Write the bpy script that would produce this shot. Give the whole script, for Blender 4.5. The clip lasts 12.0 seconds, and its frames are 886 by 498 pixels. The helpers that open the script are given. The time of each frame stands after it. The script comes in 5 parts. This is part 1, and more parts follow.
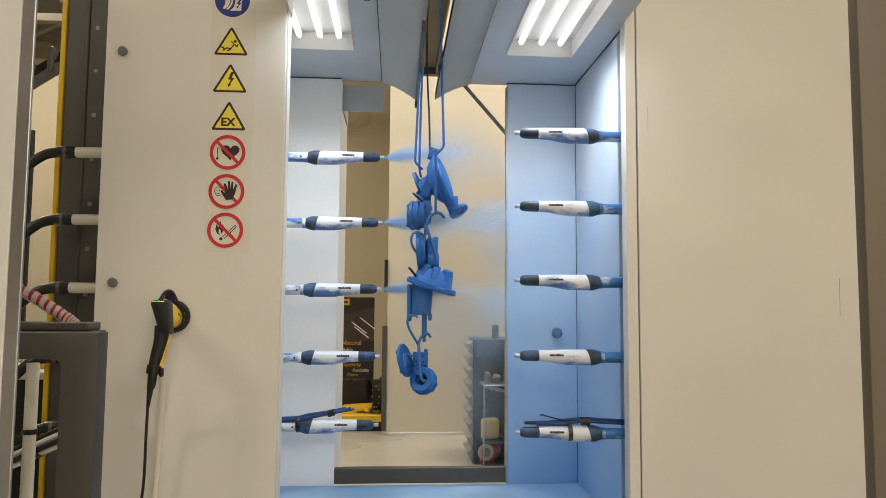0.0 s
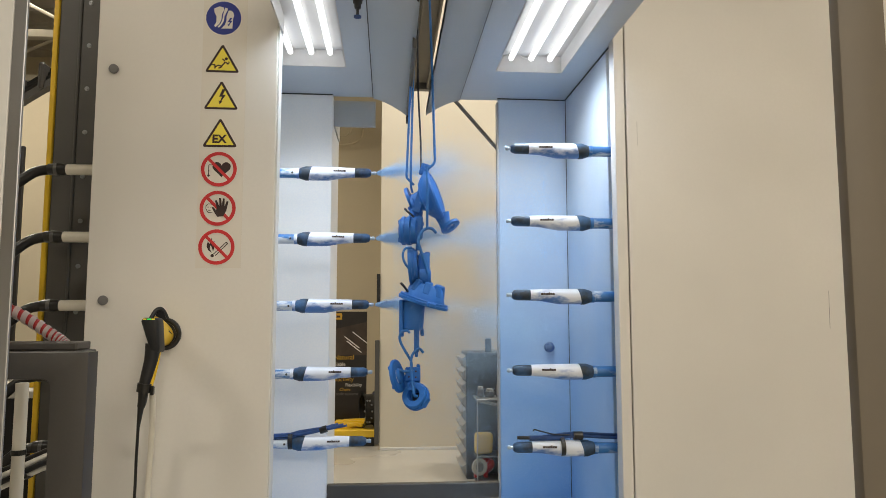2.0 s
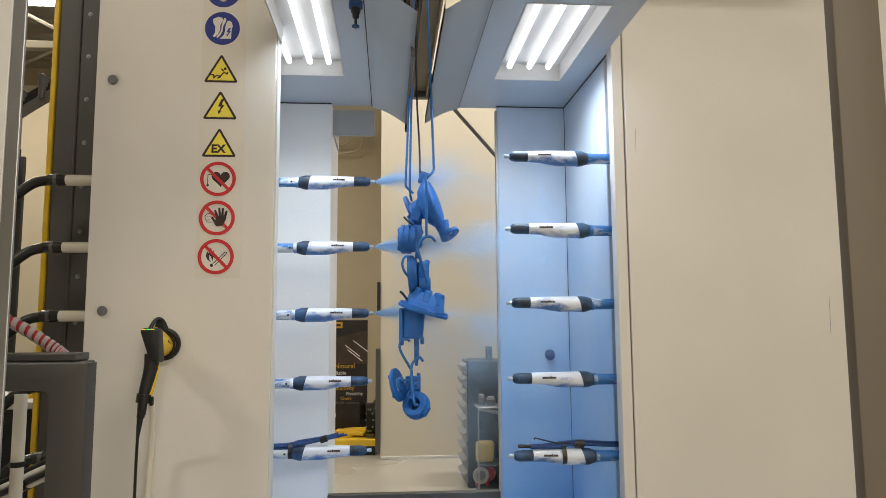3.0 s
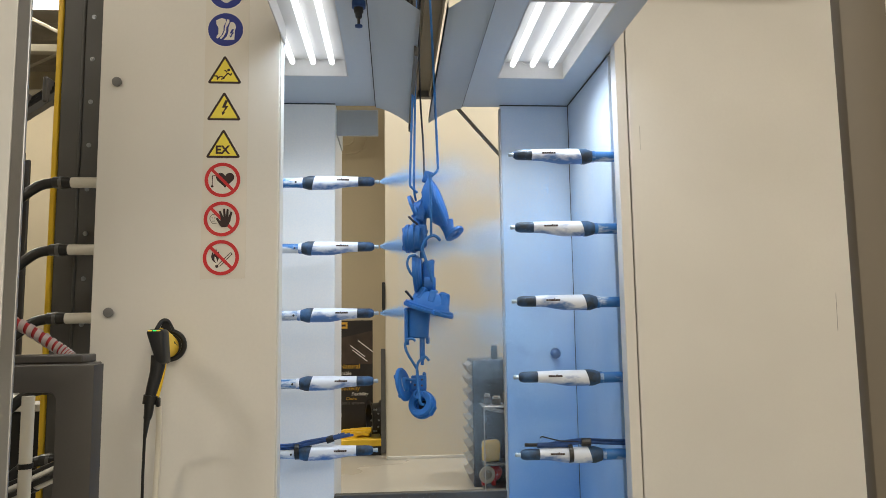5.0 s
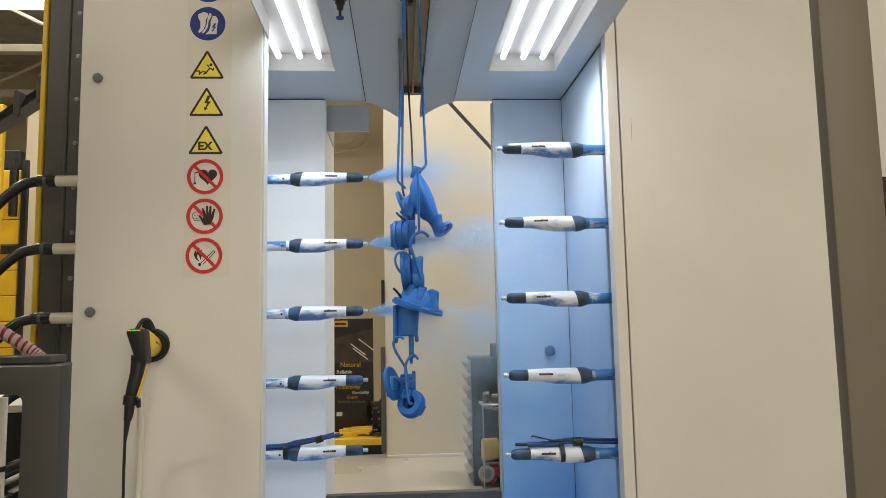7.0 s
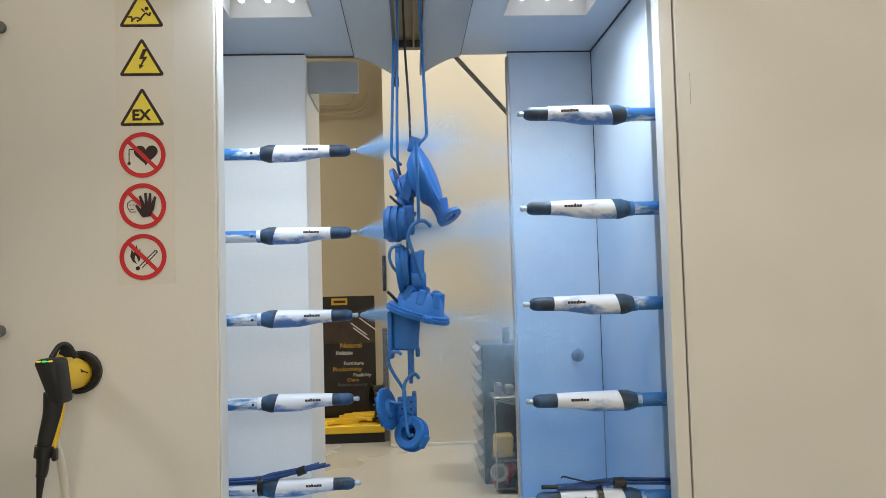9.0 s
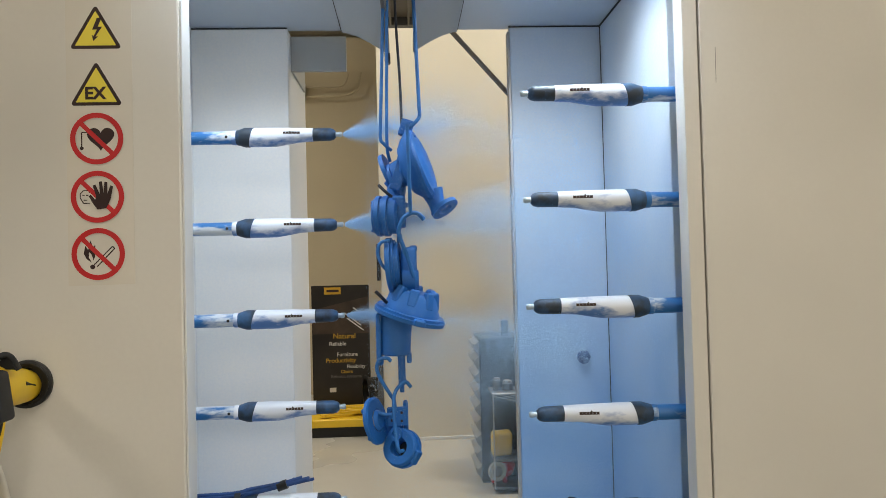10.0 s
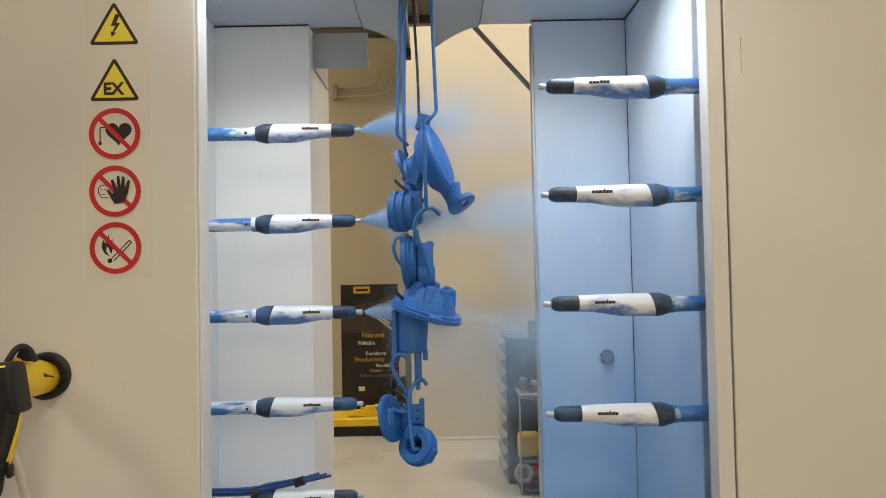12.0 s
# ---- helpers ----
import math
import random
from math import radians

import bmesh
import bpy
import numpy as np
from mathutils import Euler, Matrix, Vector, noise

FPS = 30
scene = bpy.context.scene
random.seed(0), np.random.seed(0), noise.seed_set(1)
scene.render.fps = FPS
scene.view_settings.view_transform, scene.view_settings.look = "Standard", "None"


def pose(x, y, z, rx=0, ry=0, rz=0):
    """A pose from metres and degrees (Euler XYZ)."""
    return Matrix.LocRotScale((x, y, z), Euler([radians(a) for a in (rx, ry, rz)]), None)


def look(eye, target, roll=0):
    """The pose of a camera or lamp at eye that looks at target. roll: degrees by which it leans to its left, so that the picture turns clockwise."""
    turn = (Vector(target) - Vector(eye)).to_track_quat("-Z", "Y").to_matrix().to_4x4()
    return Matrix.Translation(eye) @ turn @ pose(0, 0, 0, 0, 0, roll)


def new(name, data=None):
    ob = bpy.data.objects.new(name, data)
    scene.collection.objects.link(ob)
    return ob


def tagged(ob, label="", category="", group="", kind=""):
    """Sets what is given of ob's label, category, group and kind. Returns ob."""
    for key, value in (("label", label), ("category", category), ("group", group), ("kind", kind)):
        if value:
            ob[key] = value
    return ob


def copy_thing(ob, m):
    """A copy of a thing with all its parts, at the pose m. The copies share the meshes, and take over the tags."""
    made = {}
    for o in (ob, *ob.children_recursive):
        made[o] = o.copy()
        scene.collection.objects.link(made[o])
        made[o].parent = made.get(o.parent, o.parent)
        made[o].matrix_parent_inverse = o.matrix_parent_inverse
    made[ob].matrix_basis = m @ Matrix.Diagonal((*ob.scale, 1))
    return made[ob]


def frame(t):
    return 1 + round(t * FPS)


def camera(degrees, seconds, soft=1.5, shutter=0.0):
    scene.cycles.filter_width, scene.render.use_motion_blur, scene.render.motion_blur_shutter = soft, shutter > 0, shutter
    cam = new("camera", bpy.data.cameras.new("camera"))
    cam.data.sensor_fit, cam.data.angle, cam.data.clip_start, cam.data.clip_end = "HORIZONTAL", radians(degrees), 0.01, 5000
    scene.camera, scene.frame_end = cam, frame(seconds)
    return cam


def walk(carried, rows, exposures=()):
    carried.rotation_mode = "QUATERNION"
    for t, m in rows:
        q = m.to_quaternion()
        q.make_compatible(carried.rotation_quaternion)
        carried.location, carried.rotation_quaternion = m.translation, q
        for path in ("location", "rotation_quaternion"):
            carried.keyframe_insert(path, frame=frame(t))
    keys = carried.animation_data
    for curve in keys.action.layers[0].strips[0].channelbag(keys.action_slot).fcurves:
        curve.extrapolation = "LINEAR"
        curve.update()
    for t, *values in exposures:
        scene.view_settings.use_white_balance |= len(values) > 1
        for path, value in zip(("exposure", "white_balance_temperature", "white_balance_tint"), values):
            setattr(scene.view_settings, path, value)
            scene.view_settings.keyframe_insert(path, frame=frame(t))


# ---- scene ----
PATH = [
    (0, 0.000, 0.000, 1.050, 3.90, 4.40, 0.45),
    (0.5, 0.005, -0.004, 1.053, 4.00, 4.76, 0.49),
    (1, 0.009, -0.007, 1.057, 4.22, 5.05, 0.39),
    (1.5, 0.006, -0.007, 1.058, 4.44, 5.27, 0.22),
    (2, 0.003, -0.005, 1.058, 4.50, 5.45, 0.03),
    (2.5, 0.004, -0.006, 1.058, 4.44, 5.78, -0.18),
    (3, 0.007, -0.004, 1.060, 4.45, 6.08, -0.32),
    (5, 0.004, -0.002, 1.058, 4.13, 6.07, -0.76),
    (5.5, 0.012, 0.004, 1.061, 4.20, 5.74, -0.82),
    (6, 0.024, 0.009, 1.056, 4.23, 5.69, -0.98),
    (6.5, 0.043, 0.029, 1.057, 4.08, 5.82, -1.02),
    (7, 0.071, 0.037, 1.057, 3.50, 5.89, -1.10),
    (7.2, 0.070, 0.051, 1.071, 3.35, 5.19, -1.58),
    (8.8, 0.095, 0.363, 1.162, 2.72, 3.18, -1.47),
    (9, 0.102, 0.501, 1.192, 2.90, 2.64, -1.56),
    (9.5, 0.109, 0.682, 1.231, 3.15, 2.00, -1.48),
    (10, 0.120, 0.687, 1.227, 3.06, 1.34, -1.46),
    (10.5, 0.131, 0.692, 1.224, 2.66, 1.00, -1.38),
    (11, 0.142, 0.698, 1.220, 1.86, 1.01, -1.30),
    (11.5, 0.153, 0.703, 1.217, 1.00, 1.15, -1.23),
    (12, 0.164, 0.708, 1.214, 0.21, 1.50, -1.16),
]


def view(x, y, z, yaw, pitch, roll):
    a, p = radians(yaw), radians(pitch)
    way = Vector((math.sin(a) * math.cos(p), math.cos(a) * math.cos(p), math.sin(p)))
    return look((x, y, z), Vector((x, y, z)) + way, roll)


cam = camera(65, 12.0, 0.6)
walk(cam, [(r[0], view(*r[1:])) for r in PATH],
     [(0, -0.03, 6500, 10), (2.5, -0.03, 6150, 10), (5.5, -0.03, 6100, 9), (7.2, -0.03, 6130, 9), (9.0, -0.02, 6000, 8), (9.5, -0.18, 6050, 8), (10.5, -0.18, 6250, 9), (11.0, -0.17, 6400, 10), (12.0, -0.15, 6700, 10)])

# ---- world, lamps ----
scene.view_settings.exposure = 0.0
world = bpy.data.worlds.new("hall_air")
scene.world = world
world.use_nodes = True
world.node_tree.nodes["Background"].inputs[0].default_value = (1.0, 0.86, 0.66, 1)
world.node_tree.nodes["Background"].inputs[1].default_value = 0.05
WARM = (1.0, 0.89, 0.735)
COOL = (0.84, 0.93, 1.0)


def area(name, m, sx, sy, power, colour):
    data = bpy.data.lights.new(name, "AREA")
    data.shape, data.size, data.size_y, data.energy, data.color = "RECTANGLE", sx, sy, power, colour
    ob = new(name, data)
    ob.matrix_world = m
    return ob


# First two match the parked gun's shadows; all others are added fill, unseen.
HALL_AND_FILL_LAMPS = [(-3.6, -0.3, 4.55), (1.5, -0.3, 4.55), (-1.3, 4.6, 4.55), (1.6, 4.2, 4.55), (-4.3, 5.5, 4.55), (0.6, -5.2, 4.55), (3.8, -6.4, 4.55), (1.6, -8.6, 4.55), (4.8, -10.2, 4.55)]
for i, (x, y, z) in enumerate(HALL_AND_FILL_LAMPS):
    area("hall_and_fill_light", pose(x, y, z - 0.08, 0, 0, 0), 1.1, 0.28, (58, 38, 68, 74, 120, 85, 130, 175, 250)[i], WARM)
TUBES_R, TUBES_L = (0.459, 0.535, 0.607), (-0.218, -0.287, -0.363)
for x, power in zip(TUBES_R + TUBES_L, (2.05, 1.8, 1.15, 1.4, 1.35, 1.05)):
    strip = area("booth_tube_light", pose(x, 2.29 if x > -0.35 else 2.37, 2.010, 0, 0, 0), 0.017, 0.40 if x > -0.35 else 0.22, power, COOL)
    strip.data.spread = radians(128)


# ---- materials ----
def nodes_of(name):
    m = bpy.data.materials.new(name)
    m.use_nodes = True
    return m, m.node_tree.nodes, m.node_tree.links, m.node_tree.nodes["Principled BSDF"]


def noise_node(n, l, scale, detail=4, vec=None):
    t = n.new("ShaderNodeTexNoise")
    t.inputs["Scale"].default_value, t.inputs["Detail"].default_value = scale, detail
    if vec is None:
        c = n.new("ShaderNodeTexCoord")
        vec = c.outputs["Object"]
    l.new(vec, t.inputs["Vector"])
    return t.outputs["Fac"]


def ramp(n, l, fac, a, b):
    r = n.new("ShaderNodeMapRange")
    r.inputs["From Min"].default_value, r.inputs["From Max"].default_value = a, b
    l.new(fac, r.inputs["Value"])
    return r.outputs["Result"]


def mix(n, l, fac, a, b):
    m = n.new("ShaderNodeMix")
    m.data_type = "RGBA"
    for sock, v in ((m.inputs["Factor"], fac), (m.inputs["A"], a), (m.inputs["B"], b)):
        if isinstance(v, (int, float)):
            sock.default_value = v
        elif isinstance(v, tuple):
            sock.default_value = (*v, 1)
        else:
            l.new(v, sock)
    return m.outputs["Result"]


def paint(name, colour, rough=0.5, metal=0.0, vary=0.12, coarse=3.0, fine=60.0, bump=0.05, spec=0.5):
    """A painted, moulded or metal surface: colour varied at two scales, uneven gloss, fine relief."""
    m, n, l, b = nodes_of(name)
    dark = tuple(c * (1 - vary) for c in colour)
    lite = tuple(min(1, c * (1 + vary * 0.5)) for c in colour)
    big, small = noise_node(n, l, coarse, 3), noise_node(n, l, fine, 5)
    c1 = mix(n, l, ramp(n, l, big, 0.3, 0.7), dark, lite)
    c2 = mix(n, l, ramp(n, l, small, 0.35, 0.75), c1, mix(n, l, 0.25, c1, dark))
    l.new(c2, b.inputs["Base Color"])
    r = n.new("ShaderNodeMapRange")
    r.inputs["To Min"].default_value, r.inputs["To Max"].default_value = rough * 0.85, min(1, rough * 1.15)
    l.new(big, r.inputs["Value"])
    l.new(r.outputs["Result"], b.inputs["Roughness"])
    b.inputs["Metallic"].default_value = metal
    b.inputs["Specular IOR Level"].default_value = spec
    if bump:
        bp = n.new("ShaderNodeBump")
        bp.inputs["Strength"].default_value, bp.inputs["Distance"].default_value = bump, 0.002
        l.new(small, bp.inputs["Height"])
        l.new(bp.outputs["Normal"], b.inputs["Normal"])
    return m


def powder_hazed(name, base, powder_haze, low, high, strength, patch=2.2, rough=0.45, streak=(1, 1, 1)):
    """White booth panel: blue powder film plus haze put into the colour, bluer lower down, in drifting patches."""
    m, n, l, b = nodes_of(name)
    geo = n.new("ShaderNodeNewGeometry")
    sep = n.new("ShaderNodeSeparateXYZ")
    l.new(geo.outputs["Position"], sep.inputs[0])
    settle_and_haze = ramp(n, l, sep.outputs["Z"], high, low)
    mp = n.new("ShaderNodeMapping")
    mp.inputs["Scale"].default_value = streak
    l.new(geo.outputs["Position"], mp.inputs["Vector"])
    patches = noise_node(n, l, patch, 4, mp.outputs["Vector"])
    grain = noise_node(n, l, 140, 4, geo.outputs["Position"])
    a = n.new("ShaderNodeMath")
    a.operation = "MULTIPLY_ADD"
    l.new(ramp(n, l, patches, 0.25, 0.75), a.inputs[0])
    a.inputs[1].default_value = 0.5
    l.new(settle_and_haze, a.inputs[2])
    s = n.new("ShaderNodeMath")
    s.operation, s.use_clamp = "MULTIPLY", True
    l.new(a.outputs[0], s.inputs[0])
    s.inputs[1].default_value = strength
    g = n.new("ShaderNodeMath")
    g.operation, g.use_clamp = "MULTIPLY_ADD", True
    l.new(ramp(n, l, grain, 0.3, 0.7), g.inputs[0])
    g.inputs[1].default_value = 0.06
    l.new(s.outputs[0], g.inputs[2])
    l.new(mix(n, l, g.outputs[0], base, powder_haze), b.inputs["Base Color"])
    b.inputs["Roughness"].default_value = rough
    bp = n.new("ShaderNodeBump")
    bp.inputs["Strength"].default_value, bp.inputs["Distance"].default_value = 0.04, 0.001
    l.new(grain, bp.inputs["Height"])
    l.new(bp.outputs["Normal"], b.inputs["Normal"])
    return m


def smeared(name, base, stain, amount, scale=28.0, rough=0.4, stretch=(1, 1, 1), soft=0.1, under=0.0):
    """Plastic with blue powder smears that have an outline of their own; under: bluer towards the underside."""
    m, n, l, b = nodes_of(name)
    c = n.new("ShaderNodeTexCoord")
    info = n.new("ShaderNodeObjectInfo")
    v = n.new("ShaderNodeVectorMath")
    v.operation = "MULTIPLY_ADD"
    l.new(c.outputs["Object"], v.inputs[0])
    v.inputs[1].default_value = stretch
    cmb = n.new("ShaderNodeMath")
    cmb.operation = "MULTIPLY"
    l.new(info.outputs["Random"], cmb.inputs[0])
    cmb.inputs[1].default_value = 9.0
    l.new(cmb.outputs[0], v.inputs[2])
    f = noise_node(n, l, scale, 5, v.outputs[0])
    g = noise_node(n, l, scale * 5, 3, v.outputs[0])
    f2 = mix(n, l, 0.22, f, g)
    sep = n.new("ShaderNodeSeparateXYZ")
    l.new(c.outputs["Object"], sep.inputs[0])
    low = n.new("ShaderNodeMath")
    low.operation = "MULTIPLY_ADD"
    l.new(sep.outputs["Z"], low.inputs[0])
    low.inputs[1].default_value = -under
    l.new(f2, low.inputs[2])
    mid = 0.67 - amount * 0.3
    l.new(mix(n, l, ramp(n, l, low.outputs[0], mid - soft / 2, mid + soft / 2), base, stain), b.inputs["Base Color"])
    b.inputs["Roughness"].default_value = rough
    return m


def glow(name, colour, strength):
    m, n, l, b = nodes_of(name)
    b.inputs["Base Color"].default_value = (*colour, 1)
    b.inputs["Emission Color"].default_value = (*colour, 1)
    b.inputs["Emission Strength"].default_value = strength
    return m


PANEL = paint("panel_paint", (0.72, 0.70, 0.66), 0.30, 0, 0.08, 1.4, 90, 0.03)
PANEL_EDGE = paint("panel_edge", (0.74, 0.74, 0.73), 0.35, 0, 0.05)
# Unlit face of the upright post: its shade is put into the colour.
SHADE_PANEL = paint("shaded_cream_panel", (0.17, 0.145, 0.11), 0.5, 0, 0.08)
# Blue film on the panels; the booth's haze is put into this colour too.
POWDER_HAZE = (0.13, 0.385, 0.77)
WALL_R = powder_hazed("booth_panel_right", (0.80, 0.83, 0.86), POWDER_HAZE, 0.35, 1.70, 0.68)
WALL_L = powder_hazed("booth_panel_left", (0.88, 0.88, 0.87), POWDER_HAZE, 0.30, 1.0, 0.10)
CEIL = powder_hazed("booth_ceiling_panel", (0.56, 0.585, 0.61), POWDER_HAZE, 1.6, 2.6, 0.10)
TRAY = powder_hazed("booth_floor_tray", (0.55, 0.62, 0.7), (0.14, 0.36, 0.70), 0.0, 1.0, 0.8)
LINTEL = paint("lintel_sheet", (0.42, 0.44, 0.45), 0.4)
SEAM = paint("dark_seal", (0.03, 0.035, 0.045), 0.6)
STEEL = paint("brushed_steel", (0.42, 0.43, 0.45), 0.38, 0.9, 0.15, 6, 220)
DARK_STEEL = paint("dark_grey_steel", (0.092, 0.089, 0.083), 0.42, 0.0, 0.18, 4, 120)
TRACK = paint("brown_grey_track", (0.20, 0.175, 0.14), 0.5, 0, 0.15, 5, 80)
GREY_FRAME = paint("grey_powder_coat", (0.062, 0.056, 0.05), 0.42, 0.0, 0.1, 5, 160, 0.08)
BLACK = paint("black_rubber", (0.010, 0.0095, 0.009), 0.34, 0, 0.2)
BLACK_MATT = paint("black_plastic", (0.011, 0.011, 0.012), 0.5, 0, 0.2)
YELLOW = paint("yellow_paint", (0.80, 0.52, 0.02), 0.4, 0, 0.1)
CREAM_TUBE = paint("cream_tube", (0.72, 0.68, 0.58), 0.35, 0, 0.08)
CAP_GREY = paint("grey_cap", (0.16, 0.16, 0.16), 0.5)
GUN_WHITE = smeared("gun_white_plastic", (0.70, 0.75, 0.85), (0.09, 0.20, 0.50), 0.36, 15, 0.35, (0.7, 1, 1.5), 0.16, 6.5)
GUN_DARK = smeared("gun_dark_plastic", (0.014, 0.026, 0.045), (0.04, 0.12, 0.28), 0.4, 14, 0.5, (1, 1, 1), 0.26)
LANCE = smeared("lance_tube", (0.62, 0.68, 0.76), (0.03, 0.16, 0.44), 0.55, 22, 0.4, (0.35, 1, 1))
LANCE_B = smeared("lance_tube_blue", (0.5, 0.58, 0.68), (0.025, 0.14, 0.40), 0.8, 22, 0.4, (0.35, 1, 1))
NOZZLE = paint("nozzle_metal", (0.45, 0.55, 0.65), 0.35, 0.4)
BLUE = paint("blue_powder_coat", (0.019, 0.136, 0.46), 0.55, 0, 0.12, 14, 160, 0.06, 0.4)
BLUE_WIRE = paint("blue_coated_wire", (0.02, 0.15, 0.46), 0.55, 0, 0.3, 25, 200)
DARK_WIRE = paint("dark_wire", (0.02, 0.025, 0.04), 0.45, 0.3)
BLUE_CABLE = paint("dusty_blue_cable", (0.02, 0.07, 0.25), 0.6, 0, 0.4, 30, 200)
MIST = paint("blue_powder_grain", (0.50, 0.72, 0.96), 0.9, 0, 0.05, 3, 60, 0)
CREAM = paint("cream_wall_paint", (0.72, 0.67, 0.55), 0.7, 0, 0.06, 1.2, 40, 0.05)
# Dimmer copy of CREAM: shade of recess and partition side put into the colour.
CREAM_DIM = paint("dim_cream_wall_paint", (0.52, 0.455, 0.32), 0.75, 0, 0.08, 1.2, 40, 0.05)
FLOOR = paint("sealed_concrete", (0.48, 0.46, 0.41), 0.28, 0, 0.12, 1.5, 30, 0.03)
DECK = paint("roof_deck", (0.45, 0.41, 0.34), 0.7, 0, 0.2)
TRUSS = paint("pale_truss", (0.66, 0.61, 0.5), 0.6)
WHITE = paint("white_trim", (0.78, 0.77, 0.74), 0.5)
TUBE_GLOW = glow("fluorescent_tube", (1.0, 0.99, 0.96), 1.8)
RECESS = paint("lamp_reflector", (0.62, 0.61, 0.60), 0.45)
HALL_GLOW = glow("hall_and_fill_diffuser", (1.0, 0.9, 0.72), 6.0)
S_YELLOW = paint("sign_yellow", (0.84, 0.70, 0.07), 0.45, 0, 0.05)
S_BLACK = paint("sign_black", (0.03, 0.012, 0.012), 0.5)
S_RED = paint("sign_red", (0.56, 0.02, 0.025), 0.45, 0, 0.06)
S_BLUE = paint("sign_blue", (0.02, 0.035, 0.24), 0.45, 0, 0.06)
S_WHITE = paint("sign_white", (0.74, 0.71, 0.65), 0.4)
FILM = paint("sticker_film", (0.735, 0.70, 0.635), 0.22, 0, 0.03)
GREEN_LED = glow("green_led", (0.05, 0.8, 0.15), 0.8)
YELLOW_LED = glow("yellow_led", (0.8, 0.6, 0.05), 0.5)
POSTER = paint("poster_print", (0.022, 0.018, 0.016), 0.35, 0, 0.5, 4, 30)
POSTER_WOOD = paint("poster_brown", (0.06, 0.04, 0.028), 0.35, 0, 0.5, 8, 60)
INK_WHITE = paint("ink_white", (0.7, 0.68, 0.64), 0.4)
INK_YELLOW = paint("ink_yellow", (0.62, 0.36, 0.03), 0.4)
INK_GREY = paint("ink_grey", (0.12, 0.11, 0.10), 0.4)
RED = paint("red_valve_paint", (0.42, 0.02, 0.03), 0.35)
RED_BRAID = paint("red_hose", (0.35, 0.015, 0.02), 0.45)
PINK_WRAP = paint("pale_spiral_wrap", (0.44, 0.37, 0.36), 0.5)
BIN = paint("dark_bin", (0.05, 0.055, 0.06), 0.5)
BIN_EDGE = paint("grey_bin_lip", (0.36, 0.35, 0.32), 0.45)
KRAFT = paint("tan_sack", (0.55, 0.42, 0.10), 0.7)


# ---- mesh helpers ----
def mesh_of(name, bm, material, smooth=None):
    me = bpy.data.meshes.new(name)
    bm.normal_update()
    bm.to_mesh(me)
    bm.free()
    if smooth:
        me.polygons.foreach_set("use_smooth", [True] * len(me.polygons))
        me.set_sharp_from_angle(angle=radians(smooth))
    me.materials.append(material)
    return me


def part(name, bm, material, parent=None, label="", smooth=None):
    ob = new(name, mesh_of(name, bm, material, smooth))
    if parent is not None:
        ob.parent = parent
    return tagged(ob, label)


def empty(name, x=0, y=0, z=0):
    ob = new(name)
    ob.empty_display_size = 0.05
    ob.location = (x, y, z)
    return ob


def add_box(bm, x0, x1, y0, y1, z0, z1, bevel=0.0, seg=1, m=None):
    g = bmesh.ops.create_cube(bm, size=1)
    for v in g["verts"]:
        v.co = ((x0 + x1) / 2 + v.co.x * (x1 - x0), (y0 + y1) / 2 + v.co.y * (y1 - y0), (z0 + z1) / 2 + v.co.z * (z1 - z0))
    vs = g["verts"]
    if bevel:
        es = list({e for v in vs for e in v.link_edges})
        r = bmesh.ops.bevel(bm, geom=es, offset=bevel, segments=seg, affect="EDGES", profile=0.5)
        vs = list({v for f in r["faces"] for v in f.verts} | {v for v in vs if v.is_valid})
    if m is not None:
        bmesh.ops.transform(bm, matrix=m, verts=vs)
    return bm


def box(x0, x1, y0, y1, z0, z1, bevel=0.0, seg=1, m=None):
    return add_box(bmesh.new(), x0, x1, y0, y1, z0, z1, bevel, seg, m)


def add_loft(bm, rings, n=24, m=None, cap=True):
    """rings: (along, radius_y, radius_z, offset_z); the axis is local x."""
    loops = []
    for s, ry, rz, dz in rings:
        loops.append([bm.verts.new((s, ry * math.cos(2 * math.pi * i / n), dz + rz * math.sin(2 * math.pi * i / n))) for i in range(n)])
    for a, b in zip(loops, loops[1:]):
        for i in range(n):
            bm.faces.new((a[i], b[i], b[(i + 1) % n], a[(i + 1) % n]))
    if cap:
        bm.faces.new(loops[0])
        bm.faces.new(loops[-1][::-1])
    if m is not None:
        bmesh.ops.transform(bm, matrix=m, verts=[v for lp in loops for v in lp])
    bmesh.ops.recalc_face_normals(bm, faces=bm.faces)
    return bm


def lathe(rings, n=28, m=None, bm=None):
    """rings: (along, radius); the axis is local x. A profile that comes back to its bore is closed to a ring with an open hole."""
    a, b = rings[0], rings[-1]
    if len(rings) >= 4 and abs(a[1] - b[1]) < 1e-6 and (a == b or a[0] == rings[1][0]):
        rings = rings if a == b else rings + [a]
        return add_loft(bm or bmesh.new(), [(s, r, r, 0) for s, r in rings], n, m, False)
    return add_loft(bm or bmesh.new(), [(s, r, r, 0) for s, r in rings], n, m)


def axis_to(origin, way):
    """A matrix that carries local x onto the way, at origin."""
    q = Vector((1, 0, 0)).rotation_difference(Vector(way).normalized())
    return Matrix.Translation(origin) @ q.to_matrix().to_4x4()


def smooth_line(pts, steps=8):
    p = [Vector(a) for a in pts]
    p = [p[0] * 2 - p[1]] + p + [p[-1] * 2 - p[-2]]
    out = []
    for a, b, c, d in zip(p, p[1:], p[2:], p[3:]):
        for k in range(steps):
            t = k / steps
            out.append(0.5 * (2 * b + (c - a) * t + (2 * a - 5 * b + 4 * c - d) * t * t + (3 * b - a - 3 * c + d) * t ** 3))
    out.append(p[-2])
    return out


